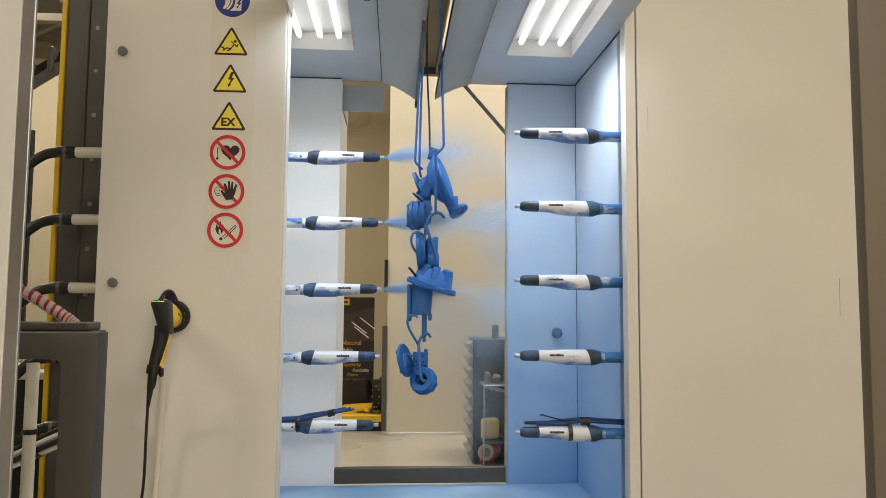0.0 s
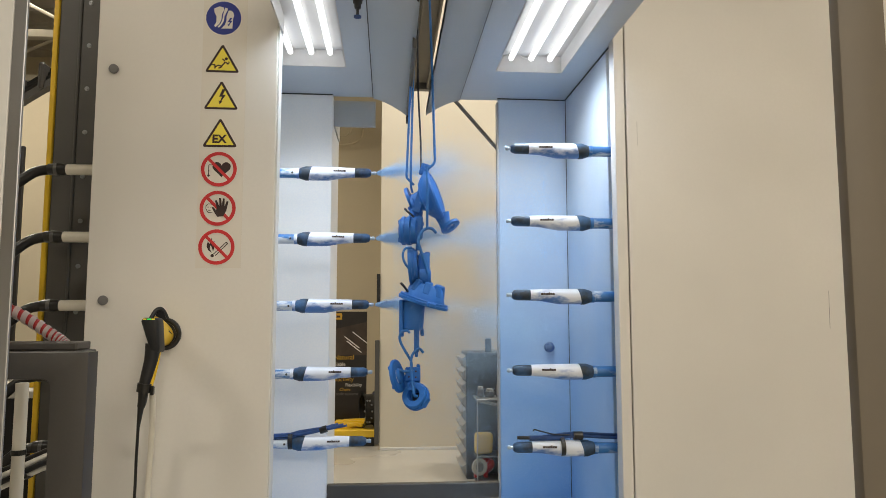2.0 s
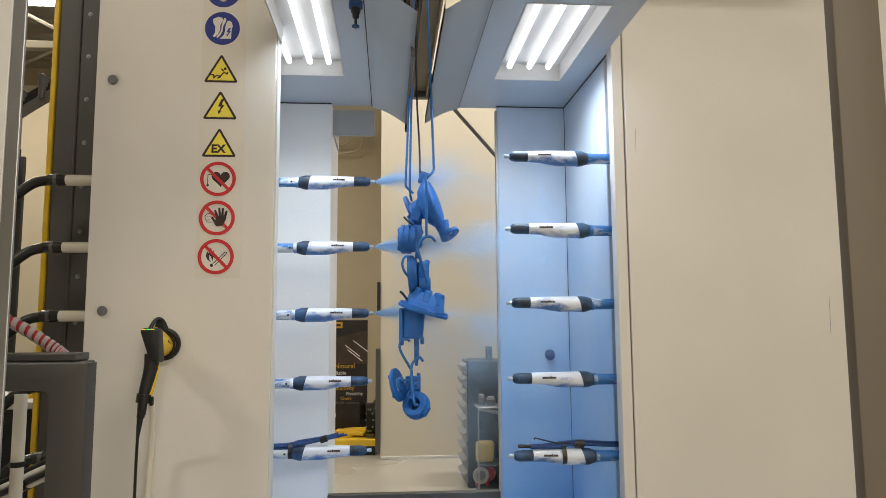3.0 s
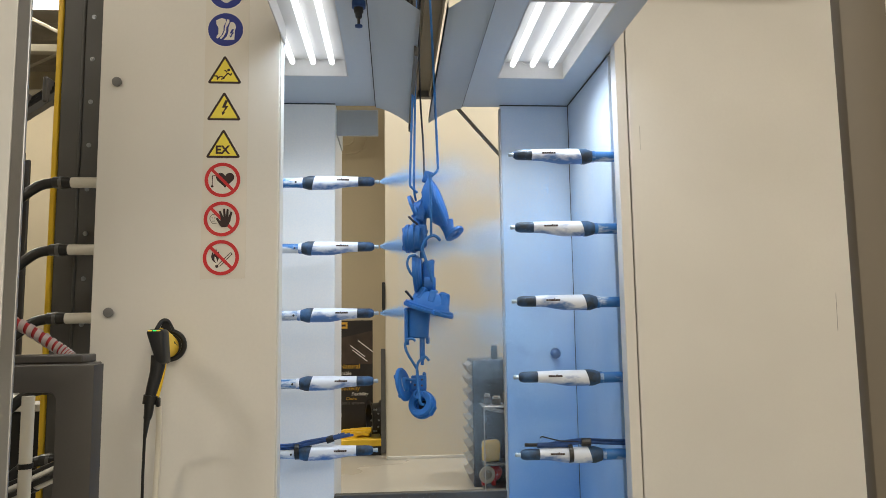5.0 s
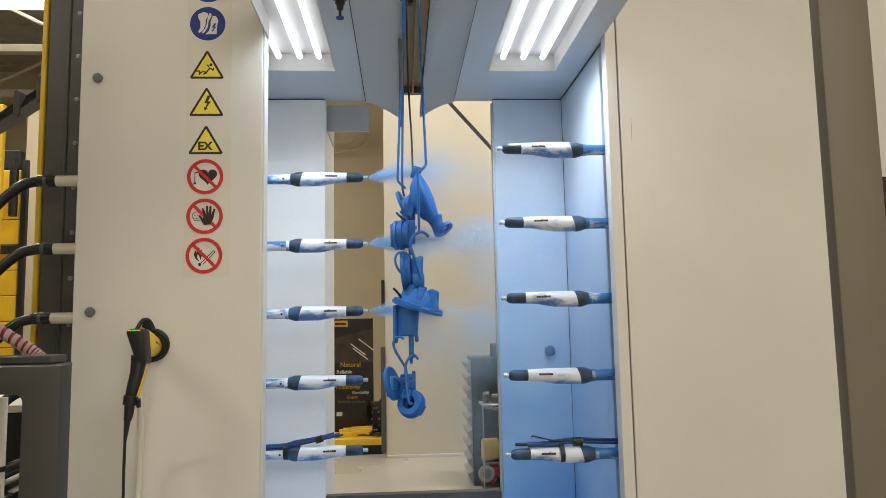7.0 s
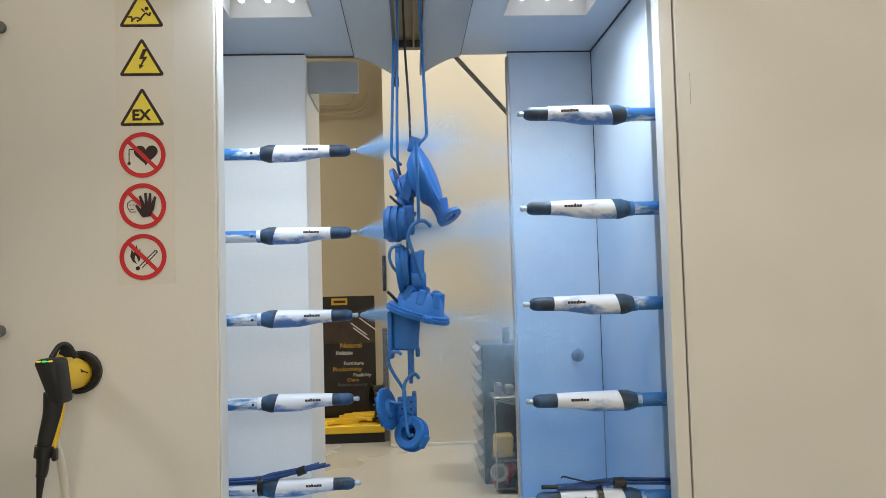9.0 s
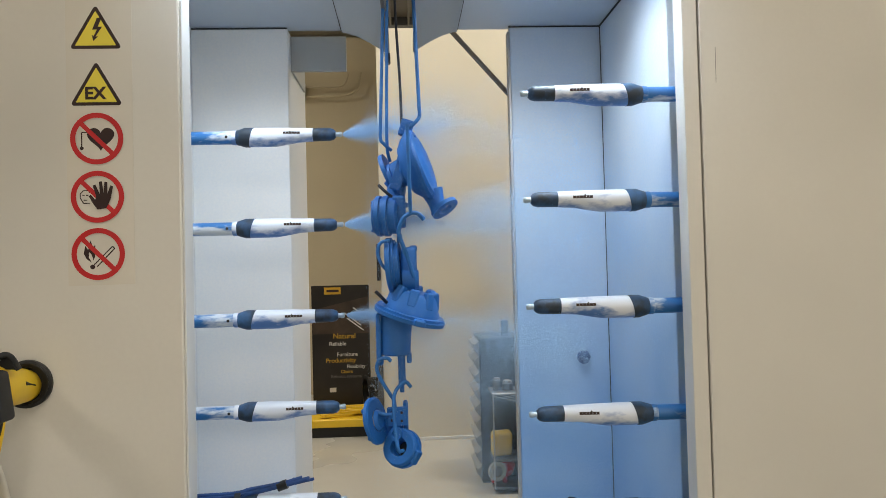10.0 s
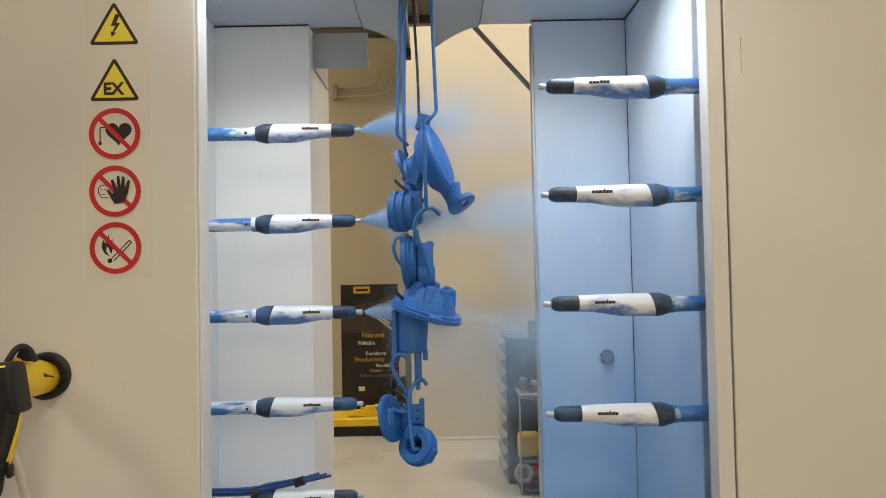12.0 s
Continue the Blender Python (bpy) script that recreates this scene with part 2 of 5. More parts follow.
def add_tube(bm, pts, r, n=10, steps=8):
    line = smooth_line(pts, steps) if steps else [Vector(a) for a in pts]
    side, loops = None, []
    for i, c in enumerate(line):
        way = (line[min(i + 1, len(line) - 1)] - line[max(i - 1, 0)]).normalized()
        if side is None:
            side = way.orthogonal().normalized()
        side = (side - way * side.dot(way)).normalized()
        up = way.cross(side)
        rr = r(i / (len(line) - 1)) if callable(r) else r
        loops.append([bm.verts.new(c + rr * (side * math.cos(2 * math.pi * k / n) + up * math.sin(2 * math.pi * k / n))) for k in range(n)])
    for a, b in zip(loops, loops[1:]):
        for k in range(n):
            bm.faces.new((a[k], a[(k + 1) % n], b[(k + 1) % n], b[k]))
    bm.faces.new(loops[0][::-1])
    bm.faces.new(loops[-1])
    return bm


def tube(pts, r, n=10, steps=8):
    return add_tube(bmesh.new(), pts, r, n, steps)


def plate(points, y, thick, bm=None):
    """A flat shape in the x-z plane, its face at y towards -y."""
    bm = bm or bmesh.new()
    a = [bm.verts.new((x, y, z)) for x, z in points]
    b = [bm.verts.new((x, y + thick, z)) for x, z in points]
    bm.faces.new(a)
    bm.faces.new(b[::-1])
    for i in range(len(a)):
        j = (i + 1) % len(a)
        bm.faces.new((a[i], b[i], b[j], a[j]))
    bmesh.ops.recalc_face_normals(bm, faces=bm.faces)
    return bm


def circle(cx, cz, r, n=40):
    return [(cx + r * math.cos(2 * math.pi * i / n), cz + r * math.sin(2 * math.pi * i / n)) for i in range(n)]


def ring_plate(cx, cz, r0, r1, y, thick, n=40):
    bm = bmesh.new()
    rows = [[bm.verts.new((x, yy, z)) for x, z in circle(cx, cz, r, n)] for r, yy in ((r0, y), (r1, y), (r1, y + thick), (r0, y + thick))]
    for a, b in zip(rows, rows[1:] + rows[:1]):
        for i in range(n):
            bm.faces.new((a[i], a[(i + 1) % n], b[(i + 1) % n], b[i]))
    bmesh.ops.recalc_face_normals(bm, faces=bm.faces)
    return bm


def lettering(words, size, material, parent, x, y, z, name="lettering", bold=0.0):
    c = bpy.data.curves.new(name, "FONT")
    c.body, c.size, c.extrude, c.offset = words, size, 0.0006, bold
    t = bpy.data.objects.new(name, c)
    scene.collection.objects.link(t)
    dg = bpy.context.evaluated_depsgraph_get()
    me = bpy.data.meshes.new_from_object(t.evaluated_get(dg))
    bpy.data.objects.remove(t)
    me.transform(Matrix.Translation((x, y, z)) @ Matrix.Rotation(radians(90), 4, "X"))
    me.materials.clear()
    me.materials.append(material)
    ob = new(name, me)
    ob.parent = parent
    return ob


def structure(name, bm, material, label=""):
    return tagged(part(name, bm, material), label, kind="structure")


# ---- hall ----
YB = 5.62
# The south stretch, out of view, is added to take the fill lamps.
structure("floor", box(-9, 6, -12, 11, -0.12, 0), FLOOR, "sealed pale concrete hall floor with soft sheen")
structure("wall_north", box(-0.06, 6, YB, YB + 0.18, 0, 4.0, 0.004), CREAM, "cream painted partition wall ending at a corner")
structure("wall_recess", box(-3.9, -0.06, 7.55, 7.7, 0, 3.5, 0.004), CREAM_DIM, "cream wall behind the display, shade put into its colour")
structure("wall_return", box(-0.06, 0.09, YB + 0.18, 7.55, 0, 4.0), CREAM_DIM, "side of the cream partition wall, shade put into its colour")
structure("wall_far", box(-9, 6, 10.8, 11, 0, 5), CREAM_DIM, "far hall wall in the same dimmed cream")
structure("wall_west", box(-9.2, -9, -12, 11, 0, 5), CREAM_DIM, "hall side wall in dimmed cream paint")
structure("wall_east", box(6, 6.2, -12, 11, 0, 5), CREAM, "hall side wall in cream paint")
structure("wall_south", box(-9, 6, -12.2, -12, 0, 5), CREAM, "added unseen wall closing the hall behind, in cream paint")
bm = box(-9.2, 6.2, -12.2, 11, 5.0, 5.15)
for i in range(49):
    add_box(bm, -9, 6, -11.7 + i * 0.46, -11.62 + i * 0.46, 4.955, 4.999)
structure("ceiling", bm, DECK, "ribbed metal roof deck over the hall")
structure("baseboard", box(-0.055, 3.2, YB - 0.014, YB - 0.001, 0.0, 0.022, 0.002), WHITE, "thin white floor trim along the partition")
structure("trim", box(-0.098, -0.062, YB - 0.02, YB + 0.03, 0.05, 0.86, 0.003), DARK_STEEL, "dark metal corner guard on the partition")
structure("trim_upper", box(-0.088, -0.062, YB - 0.02, YB + 0.03, 1.13, 1.39, 0.003), BLACK_MATT, "short black corner strip on the partition")


def roof_truss(y):
    t = empty("roof_truss", -1.5, y, 4.95)
    for z in (0, -0.62):
        part("chord", box(-7.5, 7.5, -0.05, 0.05, z - 0.05, z + 0.04, 0.006), TRUSS, t)
    for i in range(14):
        x0 = -7.4 + i * 1.06
        a, b = ((x0, 0, -0.58), (x0 + 1.06, 0, -0.04)) if i % 2 else ((x0, 0, -0.04), (x0 + 1.06, 0, -0.58))
        part("diagonal", tube([a, b], 0.022, 6, 0), TRUSS, t)
    return tagged(t, "pale painted steel roof truss under the deck", "roof truss", "hall roof trusses")


for y in (4.9, 6.6, 8.2, 9.8):
    roof_truss(y)


def hall_lamp(x, y, z):
    t = empty("hall_lamp", x, y, z)
    part("housing", box(-0.62, 0.62, -0.17, 0.17, 0.0, 0.08, 0.01), WHITE, t)
    part("diffuser", box(-0.58, 0.58, -0.14, 0.14, -0.02, -0.002, 0.004), HALL_GLOW, t, "glowing warm white diffuser")
    for sx in (-0.5, 0.5):
        part("hanger", tube([(sx, 0, 0.08), (sx, 0, 5.0 - z)], 0.006, 6, 0), STEEL, t)
    return tagged(t, "white linear lamp hung from the roof, most added as fill", "ceiling lamp", "hall lamps")


for p in HALL_AND_FILL_LAMPS + [(-4.35, 8.0, 4.80)]:
    hall_lamp(*p)

# ---- booth ----
YF, YR, ZC = 2.2, 2.87, 1.985
XL, XR = -0.53, 0.758
booth = tagged(empty("spray_booth", 0.11, 2.4, 0), "cream metal powder spray booth, white inside with blue powder and haze painted in", "spray booth")
booth_m = Matrix.Translation((-0.11, -2.4, 0))


def bpart(name, bm, material, label="", parent=None, smooth=None):
    bm.transform(booth_m)
    return part(name, bm, material, parent or booth, label, smooth)


front = bpart("front_panel", box(-0.918, -0.357, YF, YF + 0.045, 0, 2.9, 0.004, 2), PANEL, "smooth cream sheet panel")
bpart("edge_strip", box(-0.3565, -0.352, YF + 0.004, YF + 0.06, 0, 2.9, 0.001), PANEL_EDGE, "white folded panel edge", front)
bpart("jamb", box(0.748, 0.7835, YF, YF + 0.05, 0, 2.9, 0.003, 2), PANEL, "narrow cream door jamb")
bpart("door_seal", box(0.7835, 0.787, YF + 0.012, YF + 0.03, 0, 2.9), SEAM, "dark rubber gap")
door = bpart("front_door", box(0.787, 2.4, YF, YF + 0.045, 0, 2.9, 0.004, 2), PANEL, "large smooth cream door leaf")
bpart("scratch", plate([(0.822, 1.62), (0.8228, 1.62), (0.8235, 1.70), (0.8227, 1.70)], YF - 0.0006, 0.0005), CAP_GREY, "", door)
bpart("scratch", plate([(1.459, 1.016), (1.4602, 1.016), (1.462, 1.14), (1.461, 1.14)], YF - 0.0006, 0.0005), CAP_GREY, "", door)
handle = bpart("handle", box(1.645, 1.695, YF - 0.012, YF - 0.0005, 1.33, 1.50, 0.004, 2), BLACK_MATT, "black door handle plate", door)
bpart("lever", tube([(1.67, YF - 0.012, 1.42), (1.67, YF - 0.05, 1.42), (1.655, YF - 0.055, 1.42), (1.60, YF - 0.055, 1.415)], 0.009, 10, 4), BLACK_MATT, "", door, 60)
for z in (1.830, 1.103, 0.4):
    bpart("cap", lathe([(0, 0.0140), (0.006, 0.0152), (0.009, 0.0142), (0.0105, 0.01)], 24, axis_to((-0.864, YF, z), (0, -1, 0))), CAP_GREY, "round grey plastic cap", front, 35)
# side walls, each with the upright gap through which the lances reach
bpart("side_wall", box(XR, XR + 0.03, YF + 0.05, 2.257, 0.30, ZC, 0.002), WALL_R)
bpart("side_wall", box(XR, XR + 0.03, 2.313, YR, 0.30, ZC, 0.002), WALL_R, "white wall with blue powder film and haze painted in")
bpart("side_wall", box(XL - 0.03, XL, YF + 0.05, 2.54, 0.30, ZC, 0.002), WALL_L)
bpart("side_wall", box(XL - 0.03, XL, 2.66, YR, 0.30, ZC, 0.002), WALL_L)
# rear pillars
bpart("rear_pillar", box(-0.56, -0.2345, YR, 3.24, 0, ZC - 0.004, 0.002), WALL_L, "white pillar, faint powder and haze put into its colour")
bpart("rear_pillar", box(0.4665, 0.79, YR, YR + 0.03, 0, ZC - 0.004, 0.002), WALL_R, "white pillar with blue powder film and haze painted in")
bpart("pillar_edge", box(0.458, 0.466, YR - 0.003, YR + 0.028, 0.32, ZC - 0.02, 0.001), STEEL, "bare metal edge strip")
for x in (XR - 0.0022,):
    bpart("corner_seal", box(x, x + 0.002, YR - 0.0035, YR - 0.0005, 0.32, ZC - 0.004), SEAM)
for x0, x1 in ((-0.53, -0.235), (0.462, 0.757)):
    bpart("ceiling_seal", box(x0, x1, YR - 0.004, YR - 0.0005, ZC - 0.0068, ZC - 0.0028), SEAM)
bpart("ceiling_seal", box(XR - 0.0045, XR - 0.0005, YF + 0.06, YR - 0.004, ZC - 0.0068, ZC - 0.0028), SEAM)


def ceiling_panel(x0, x1, lx0, lx1):
    y0, y1, z0, z1 = 1.80, YR + 0.03, ZC - 0.002, ZC + 0.03
    for a, b in ((x0, lx0), (lx1, x1)):
        if min(b, 0.7475) > max(a, -0.352):
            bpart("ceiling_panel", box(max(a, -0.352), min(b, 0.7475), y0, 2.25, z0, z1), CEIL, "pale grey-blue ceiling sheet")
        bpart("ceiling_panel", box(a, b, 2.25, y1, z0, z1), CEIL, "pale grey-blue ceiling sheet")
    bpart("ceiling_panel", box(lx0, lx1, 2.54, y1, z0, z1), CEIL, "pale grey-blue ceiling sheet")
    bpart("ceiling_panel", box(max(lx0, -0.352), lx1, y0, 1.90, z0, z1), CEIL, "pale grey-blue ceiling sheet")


ceiling_panel(-0.53, -0.0685, -0.405, -0.159)
ceiling_panel(0.3025, 0.757, 0.402, 0.660)


def slot_flap(side):
    """The lip that curves down from the ceiling seam to the conveyor slot."""
    seam, lip, low = (-0.0655, 0.082, 0.075) if side < 0 else (0.2995, 0.158, 0.066)
    prof = []
    for i in range(13):
        t = i / 12
        prof.append((seam + (lip - seam) * t, ZC - 0.012 - low * (t ** 1.5)))
    prof += [(lip, ZC - 0.012 - low + 0.03)]
    bm = bmesh.new()
    rows = []
    for y in (1.80, YR + 0.02):
        rows.append([bm.verts.new((x, y, z)) for x, z in prof])
    for i in range(len(prof) - 1):
        bm.faces.new((rows[0][i], rows[0][i + 1], rows[1][i + 1], rows[1][i]))
    bmesh.ops.solidify(bm, geom=list(bm.faces), thickness=-0.004 if side < 0 else 0.004)
    bmesh.ops.recalc_face_normals(bm, faces=bm.faces)
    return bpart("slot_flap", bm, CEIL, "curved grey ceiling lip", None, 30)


slot_flap(-1)
slot_flap(1)
for x in (-0.068, 0.3005):
    bpart("ceiling_seam", box(x - 0.0012, x + 0.0022, 1.82, YR + 0.02, ZC - 0.0065, ZC + 0.01), SEAM)
bm = box(-0.24, -0.057, 2.93, 2.945, 1.862, 1.975, 0.002)
add_box(bm, -0.24, -0.228, 2.945, 3.2, 1.862, 1.975)
bpart("lintel", bm, LINTEL, "folded grey sheet lintel")
bpart("sill", box(-0.2345, 0.4575, YR - 0.005, YR + 0.03, 0.323, 0.384, 0.003), GREY_FRAME, "dark grey rear sill")
bpart("floor_tray", box(XL, XR, YF + 0.05, YR - 0.006, 0.27, 0.318, 0.004), TRAY, "floor tray covered in blue powder")
bpart("plinth", box(-0.53, 0.757, YF + 0.051, YR - 0.02, 0, 0.269), PANEL_EDGE)
bpart("brace", tube([(0.285, 2.945, 1.995), (0.48, 2.945, 1.772)], 0.008, 8, 0), TRACK, "slanting brown-grey metal brace")
bpart("stop_button", lathe([(0, 0.02), (0.006, 0.022), (0.016, 0.02), (0.022, 0.013), (0.024, 0.004)], 24, axis_to((0.672, YR, 0.927), (0, -1, 0))), BLUE_CABLE, "round dusty blue-grey bumper", None, 40)
bpart("roof", box(-0.9, -0.07, 2.0, 3.3, 2.32, 2.36), PANEL_EDGE)
bpart("roof", box(0.30, 1.4, 2.0, 3.3, 2.32, 2.36), PANEL_EDGE)


def booth_lamp(x0, x1, tubes, front):
    """front: how far the tray reaches towards the wall where it passes the front panel."""
    t = empty("booth_lamp", (x0 + x1) / 2, 2.24, ZC)
    o = Matrix.Translation((-(x0 + x1) / 2, -2.24, -ZC))
    bm = bmesh.new()
    add_box(bm, x0 - 0.012, x1 + 0.012, 2.25, 2.552, ZC + 0.060, ZC + 0.072)
    bm.transform(o)
    part("reflector", bm, RECESS, t, "white reflector sheet")
    bm = box(front, x1 + 0.012, 1.89, 2.25, ZC + 0.060, ZC + 0.072)
    bm.transform(o)
    part("reflector", bm, RECESS, t, "white reflector sheet")
    for a, b, c, d in ((x0, x0 + 0.004, 2.25, 2.54), (front, front + 0.004, 1.90, 2.25), (x1 - 0.004, x1, 1.90, 2.54), (front + 0.004, x1 - 0.004, 1.90, 1.904), (x0 + 0.004, x1 - 0.004, 2.536, 2.54)):
        bm = box(a, b, c, d, ZC - 0.004, ZC + 0.0599)
        bm.transform(o)
        part("side_strip", bm, RECESS, t)
    for x in tubes:
        y0 = 1.91 if x > front + 0.02 else 2.262
        bm = lathe([(0, 0.007), (0.004, 0.0105), (2.511 - y0, 0.0105), (2.521 - y0, 0.007), (2.524 - y0, 0.003)], 16, axis_to((x, y0, ZC + 0.040), (0, 1, 0)))
        bm.transform(o)
        part("tube", bm, TUBE_GLOW, t, "glowing fluorescent tube", 40)
        bm = box(x - 0.009, x + 0.009, 2.512, 2.521, ZC + 0.040, ZC + 0.0597, 0.002)
        bm.transform(o)
        part("socket", bm, WHITE, t)
    bm = tube([(x0 + 0.09, 2.520, ZC + 0.056), (x0 + 0.115, 2.528, ZC + 0.046), (x0 + 0.14, 2.532, ZC + 0.056)], 0.0014, 6, 4)
    bm.transform(o)
    part("wire", bm, WHITE, t)
    return tagged(t, "recessed ceiling lamp with three bright fluorescent tubes", "ceiling lamp", "booth ceiling lamps")


booth_lamp(0.402, 0.660, TUBES_R, 0.402)
booth_lamp(-0.405, -0.159, TUBES_L, -0.351)

# fire sensor under the ceiling
t = empty("fire_sensor", -0.091, 1.93, ZC)
part("base", lathe([(0, 0.02), (0.02, 0.02), (0.022, 0.014)], 20, axis_to((0, 0, 0.0), (0, 0, -1))), BLUE_CABLE, t, "", 35)
part("neck", lathe([(0.02, 0.014), (0.034, 0.0135), (0.036, 0.0105), (0.05, 0.009), (0.052, 0.004), (0.072, 0.004)], 18, axis_to((0, 0, 0), (0, 0, -1))), BLACK_MATT, t, "", 35)
part("deflector", lathe([(0.072, 0.003), (0.073, 0.011), (0.077, 0.011), (0.078, 0.003)], 18, axis_to((0, 0, 0), (0, 0, -1))), BLUE_CABLE, t)
tagged(t, "dark dusty fire sprinkler head under the booth ceiling", "sprinkler head")

# conveyor
t = tagged(empty("conveyor", 0.11, 2.6, 2.62), "dark overhead conveyor track with a load bar", "conveyor")
bm = box(-0.04, 0.26, 1.2, 4.55, 2.62, 2.64)
add_box(bm, -0.04, -0.03, 1.2, 4.55, 2.58, 2.62)
add_box(bm, 0.25, 0.26, 1.2, 4.55, 2.58, 2.62)
add_box(bm, 0.06, 0.07, 1.2, 4.55, 2.57, 2.62)
add_box(bm, 0.16, 0.17, 1.2, 4.55, 2.57, 2.62)
bm.transform(Matrix.Translation((-0.11, -2.6, -2.62)))
part("track", bm, TRACK, t, "dull brown-grey conveyor track")
for y in (1.6, 2.0, 2.3, 2.6, 2.9, 3.2):
    part("link", box(-0.035, 0.035, y - 2.62, y - 2.58, -0.07, -0.0, 0.006), BLACK_MATT, t)
bm = box(0.072, 0.085, 2.05, 2.8, 1.872, 1.92, 0.003)
for y in (2.2, 2.7):
    add_box(bm, 0.074, 0.083, y - 0.012, y + 0.012, 1.92, 2.58)
bm.transform(Matrix.Translation((-0.11, -2.6, -2.62)))
part("load_bar", bm, DARK_STEEL, t, "dark flat hanging bar")
bm = box(0.07, 0.087, 2.77, 2.81, 1.845, 1.872, 0.003)
bm.transform(Matrix.Translation((-0.11, -2.6, -2.62)))
part("end_hook", bm, BLACK_MATT, t)
bm = box(-0.1, 0.5, 4.44, 4.549, 2.641, 2.70, 0.004)
add_box(bm, 0.0, 0.3, 4.551, 4.60, 2.575, 2.66)
bm.transform(Matrix.Translation((-0.11, -2.6, -2.62)))
part("cross_tie", bm, DARK_STEEL, t)
for x in (-0.04, 0.04):
    part("suspension", tube([(x, 1.4, 0.02), (x, 1.4, 2.4)], 0.008, 6, 0), DARK_STEEL, t)

# ---- spray guns ----
GAP, ZL, ZR = 0.2478, 1.588, 1.616
GS = 1.022
COLLAR = [(0.0, 0.019, 0.019, 0), (0.004, 0.0205, 0.0205, 0), (0.022, 0.026, 0.026, 0), (0.040, 0.0262, 0.0262, 0)]
SHELL = [(0.040, 0.0245, 0.0252, 0), (0.055, 0.025, 0.0255, 0), (0.105, 0.0248, 0.0252, 0), (0.135, 0.0225, 0.0225, 0.0022), (0.165, 0.0195, 0.0195, 0.0045), (0.202, 0.0182, 0.0182, 0.005)]
FRONT = [(0.202, 0.0176, 0.0176, 0.005), (0.246, 0.0172, 0.0172, 0.005), (0.256, 0.0145, 0.0145, 0.005), (0.262, 0.009, 0.009, 0.005)]
TIP = [(0.262, 0.006, 0.006, 0.005), (0.270, 0.006, 0.006, 0.005), (0.270, 0.0072, 0.0072, 0.005), (0.276, 0.0072, 0.0072, 0.005), (0.279, 0.005, 0.005, 0.005)]


def skewed(bm, s0, lean):
    """Tilt the joint between collar and shell, as moulded."""
    for v in bm.verts:
        if abs(v.co.x - s0) < 0.001:
            v.co.x += v.co.z * lean
    return bm


def spray_gun(lance_end, lance_mat, ferrule_mat, label, group):
    g = empty("spray_gun")
    part("collar", skewed(add_loft(bmesh.new(), COLLAR, 28), 0.040, 0.25), GUN_DARK, g, "dark rubber collar", 40)
    shell = part("shell", skewed(add_loft(bmesh.new(), SHELL, 28), 0.040, 0.25), GUN_WHITE, g, "white shell smeared with blue powder", 40)
    for sy in (-1, 1):
        top = [(0.125 + 0.0075 * k + dx, z) for k in range(6) for dx, z in ((0.0, 0.0110), (0.0066, 0.0110), (0.0066, 0.0062), (0.0075, 0.0062))][:-2]
        bm = plate([(0.125, 0.0048)] + top + [(top[-1][0], 0.0048)], -0.0008, 0.0016)
        for v in bm.verts:
            v.co.y += sy * (0.0221 - 0.0031 * max(0.0, (v.co.x - 0.132) / 0.04))
        part("name_bar", bm, S_BLACK, shell, "short black printed bar")
        part("name_mark", plate([(0.1395, 0.0112), (0.1445, 0.0112), (0.142, 0.0146)], sy * 0.0207 - 0.0008, 0.0016), S_BLACK, shell)
    part("front_cap", add_loft(bmesh.new(), FRONT, 28), GUN_DARK, g, "dark blue-black front cap", 40)
    part("nozzle", add_loft(bmesh.new(), TIP, 18), NOZZLE, g, "small metal nozzle", 40)
    lance = part("lance", add_loft(bmesh.new(), [(lance_end, 0.0175, 0.0175, 0), (-0.003, 0.0175, 0.0175, 0)], 24), lance_mat, g, "pale tube streaked with blue powder", 40)
    part("ferrule", lathe([(-0.012, 0.0182), (-0.010, 0.0192), (-0.002, 0.0192), (0.0, 0.018)], 24), ferrule_mat, lance, "", 40)
    part("screw", lathe([(0, 0.004), (0.002, 0.0035)], 12, axis_to((-0.024, -0.0172, 0.0), (0, -1, 0))), BLACK, lance)
    return tagged(g, label, "spray gun", group)


left_gun = spray_gun(-0.84, LANCE, GUN_WHITE, "white and dark powder spray gun on a blue-smeared lance", "left bank of spray guns")
left_gun.matrix_basis = pose(-0.332, 2.6, ZL) @ Matrix.Scale(GS, 4)
lefts = [left_gun] + [copy_thing(left_gun, pose(-0.332 - 0.002 * i, 2.6, ZL - GAP * i)) for i in range(1, 5)]
right_gun = spray_gun(-0.30, LANCE_B, LANCE_B, "white and dark powder spray gun on a blue lance", "right bank of spray guns")
right_gun.matrix_basis = pose(0.680, 2.285, ZR, 0, 0, 180) @ Matrix.Scale(GS, 4)
rights = [right_gun] + [copy_thing(right_gun, pose(0.680, 2.285, ZR - GAP * i, 0, 0, 180)) for i in range(1, 5)]


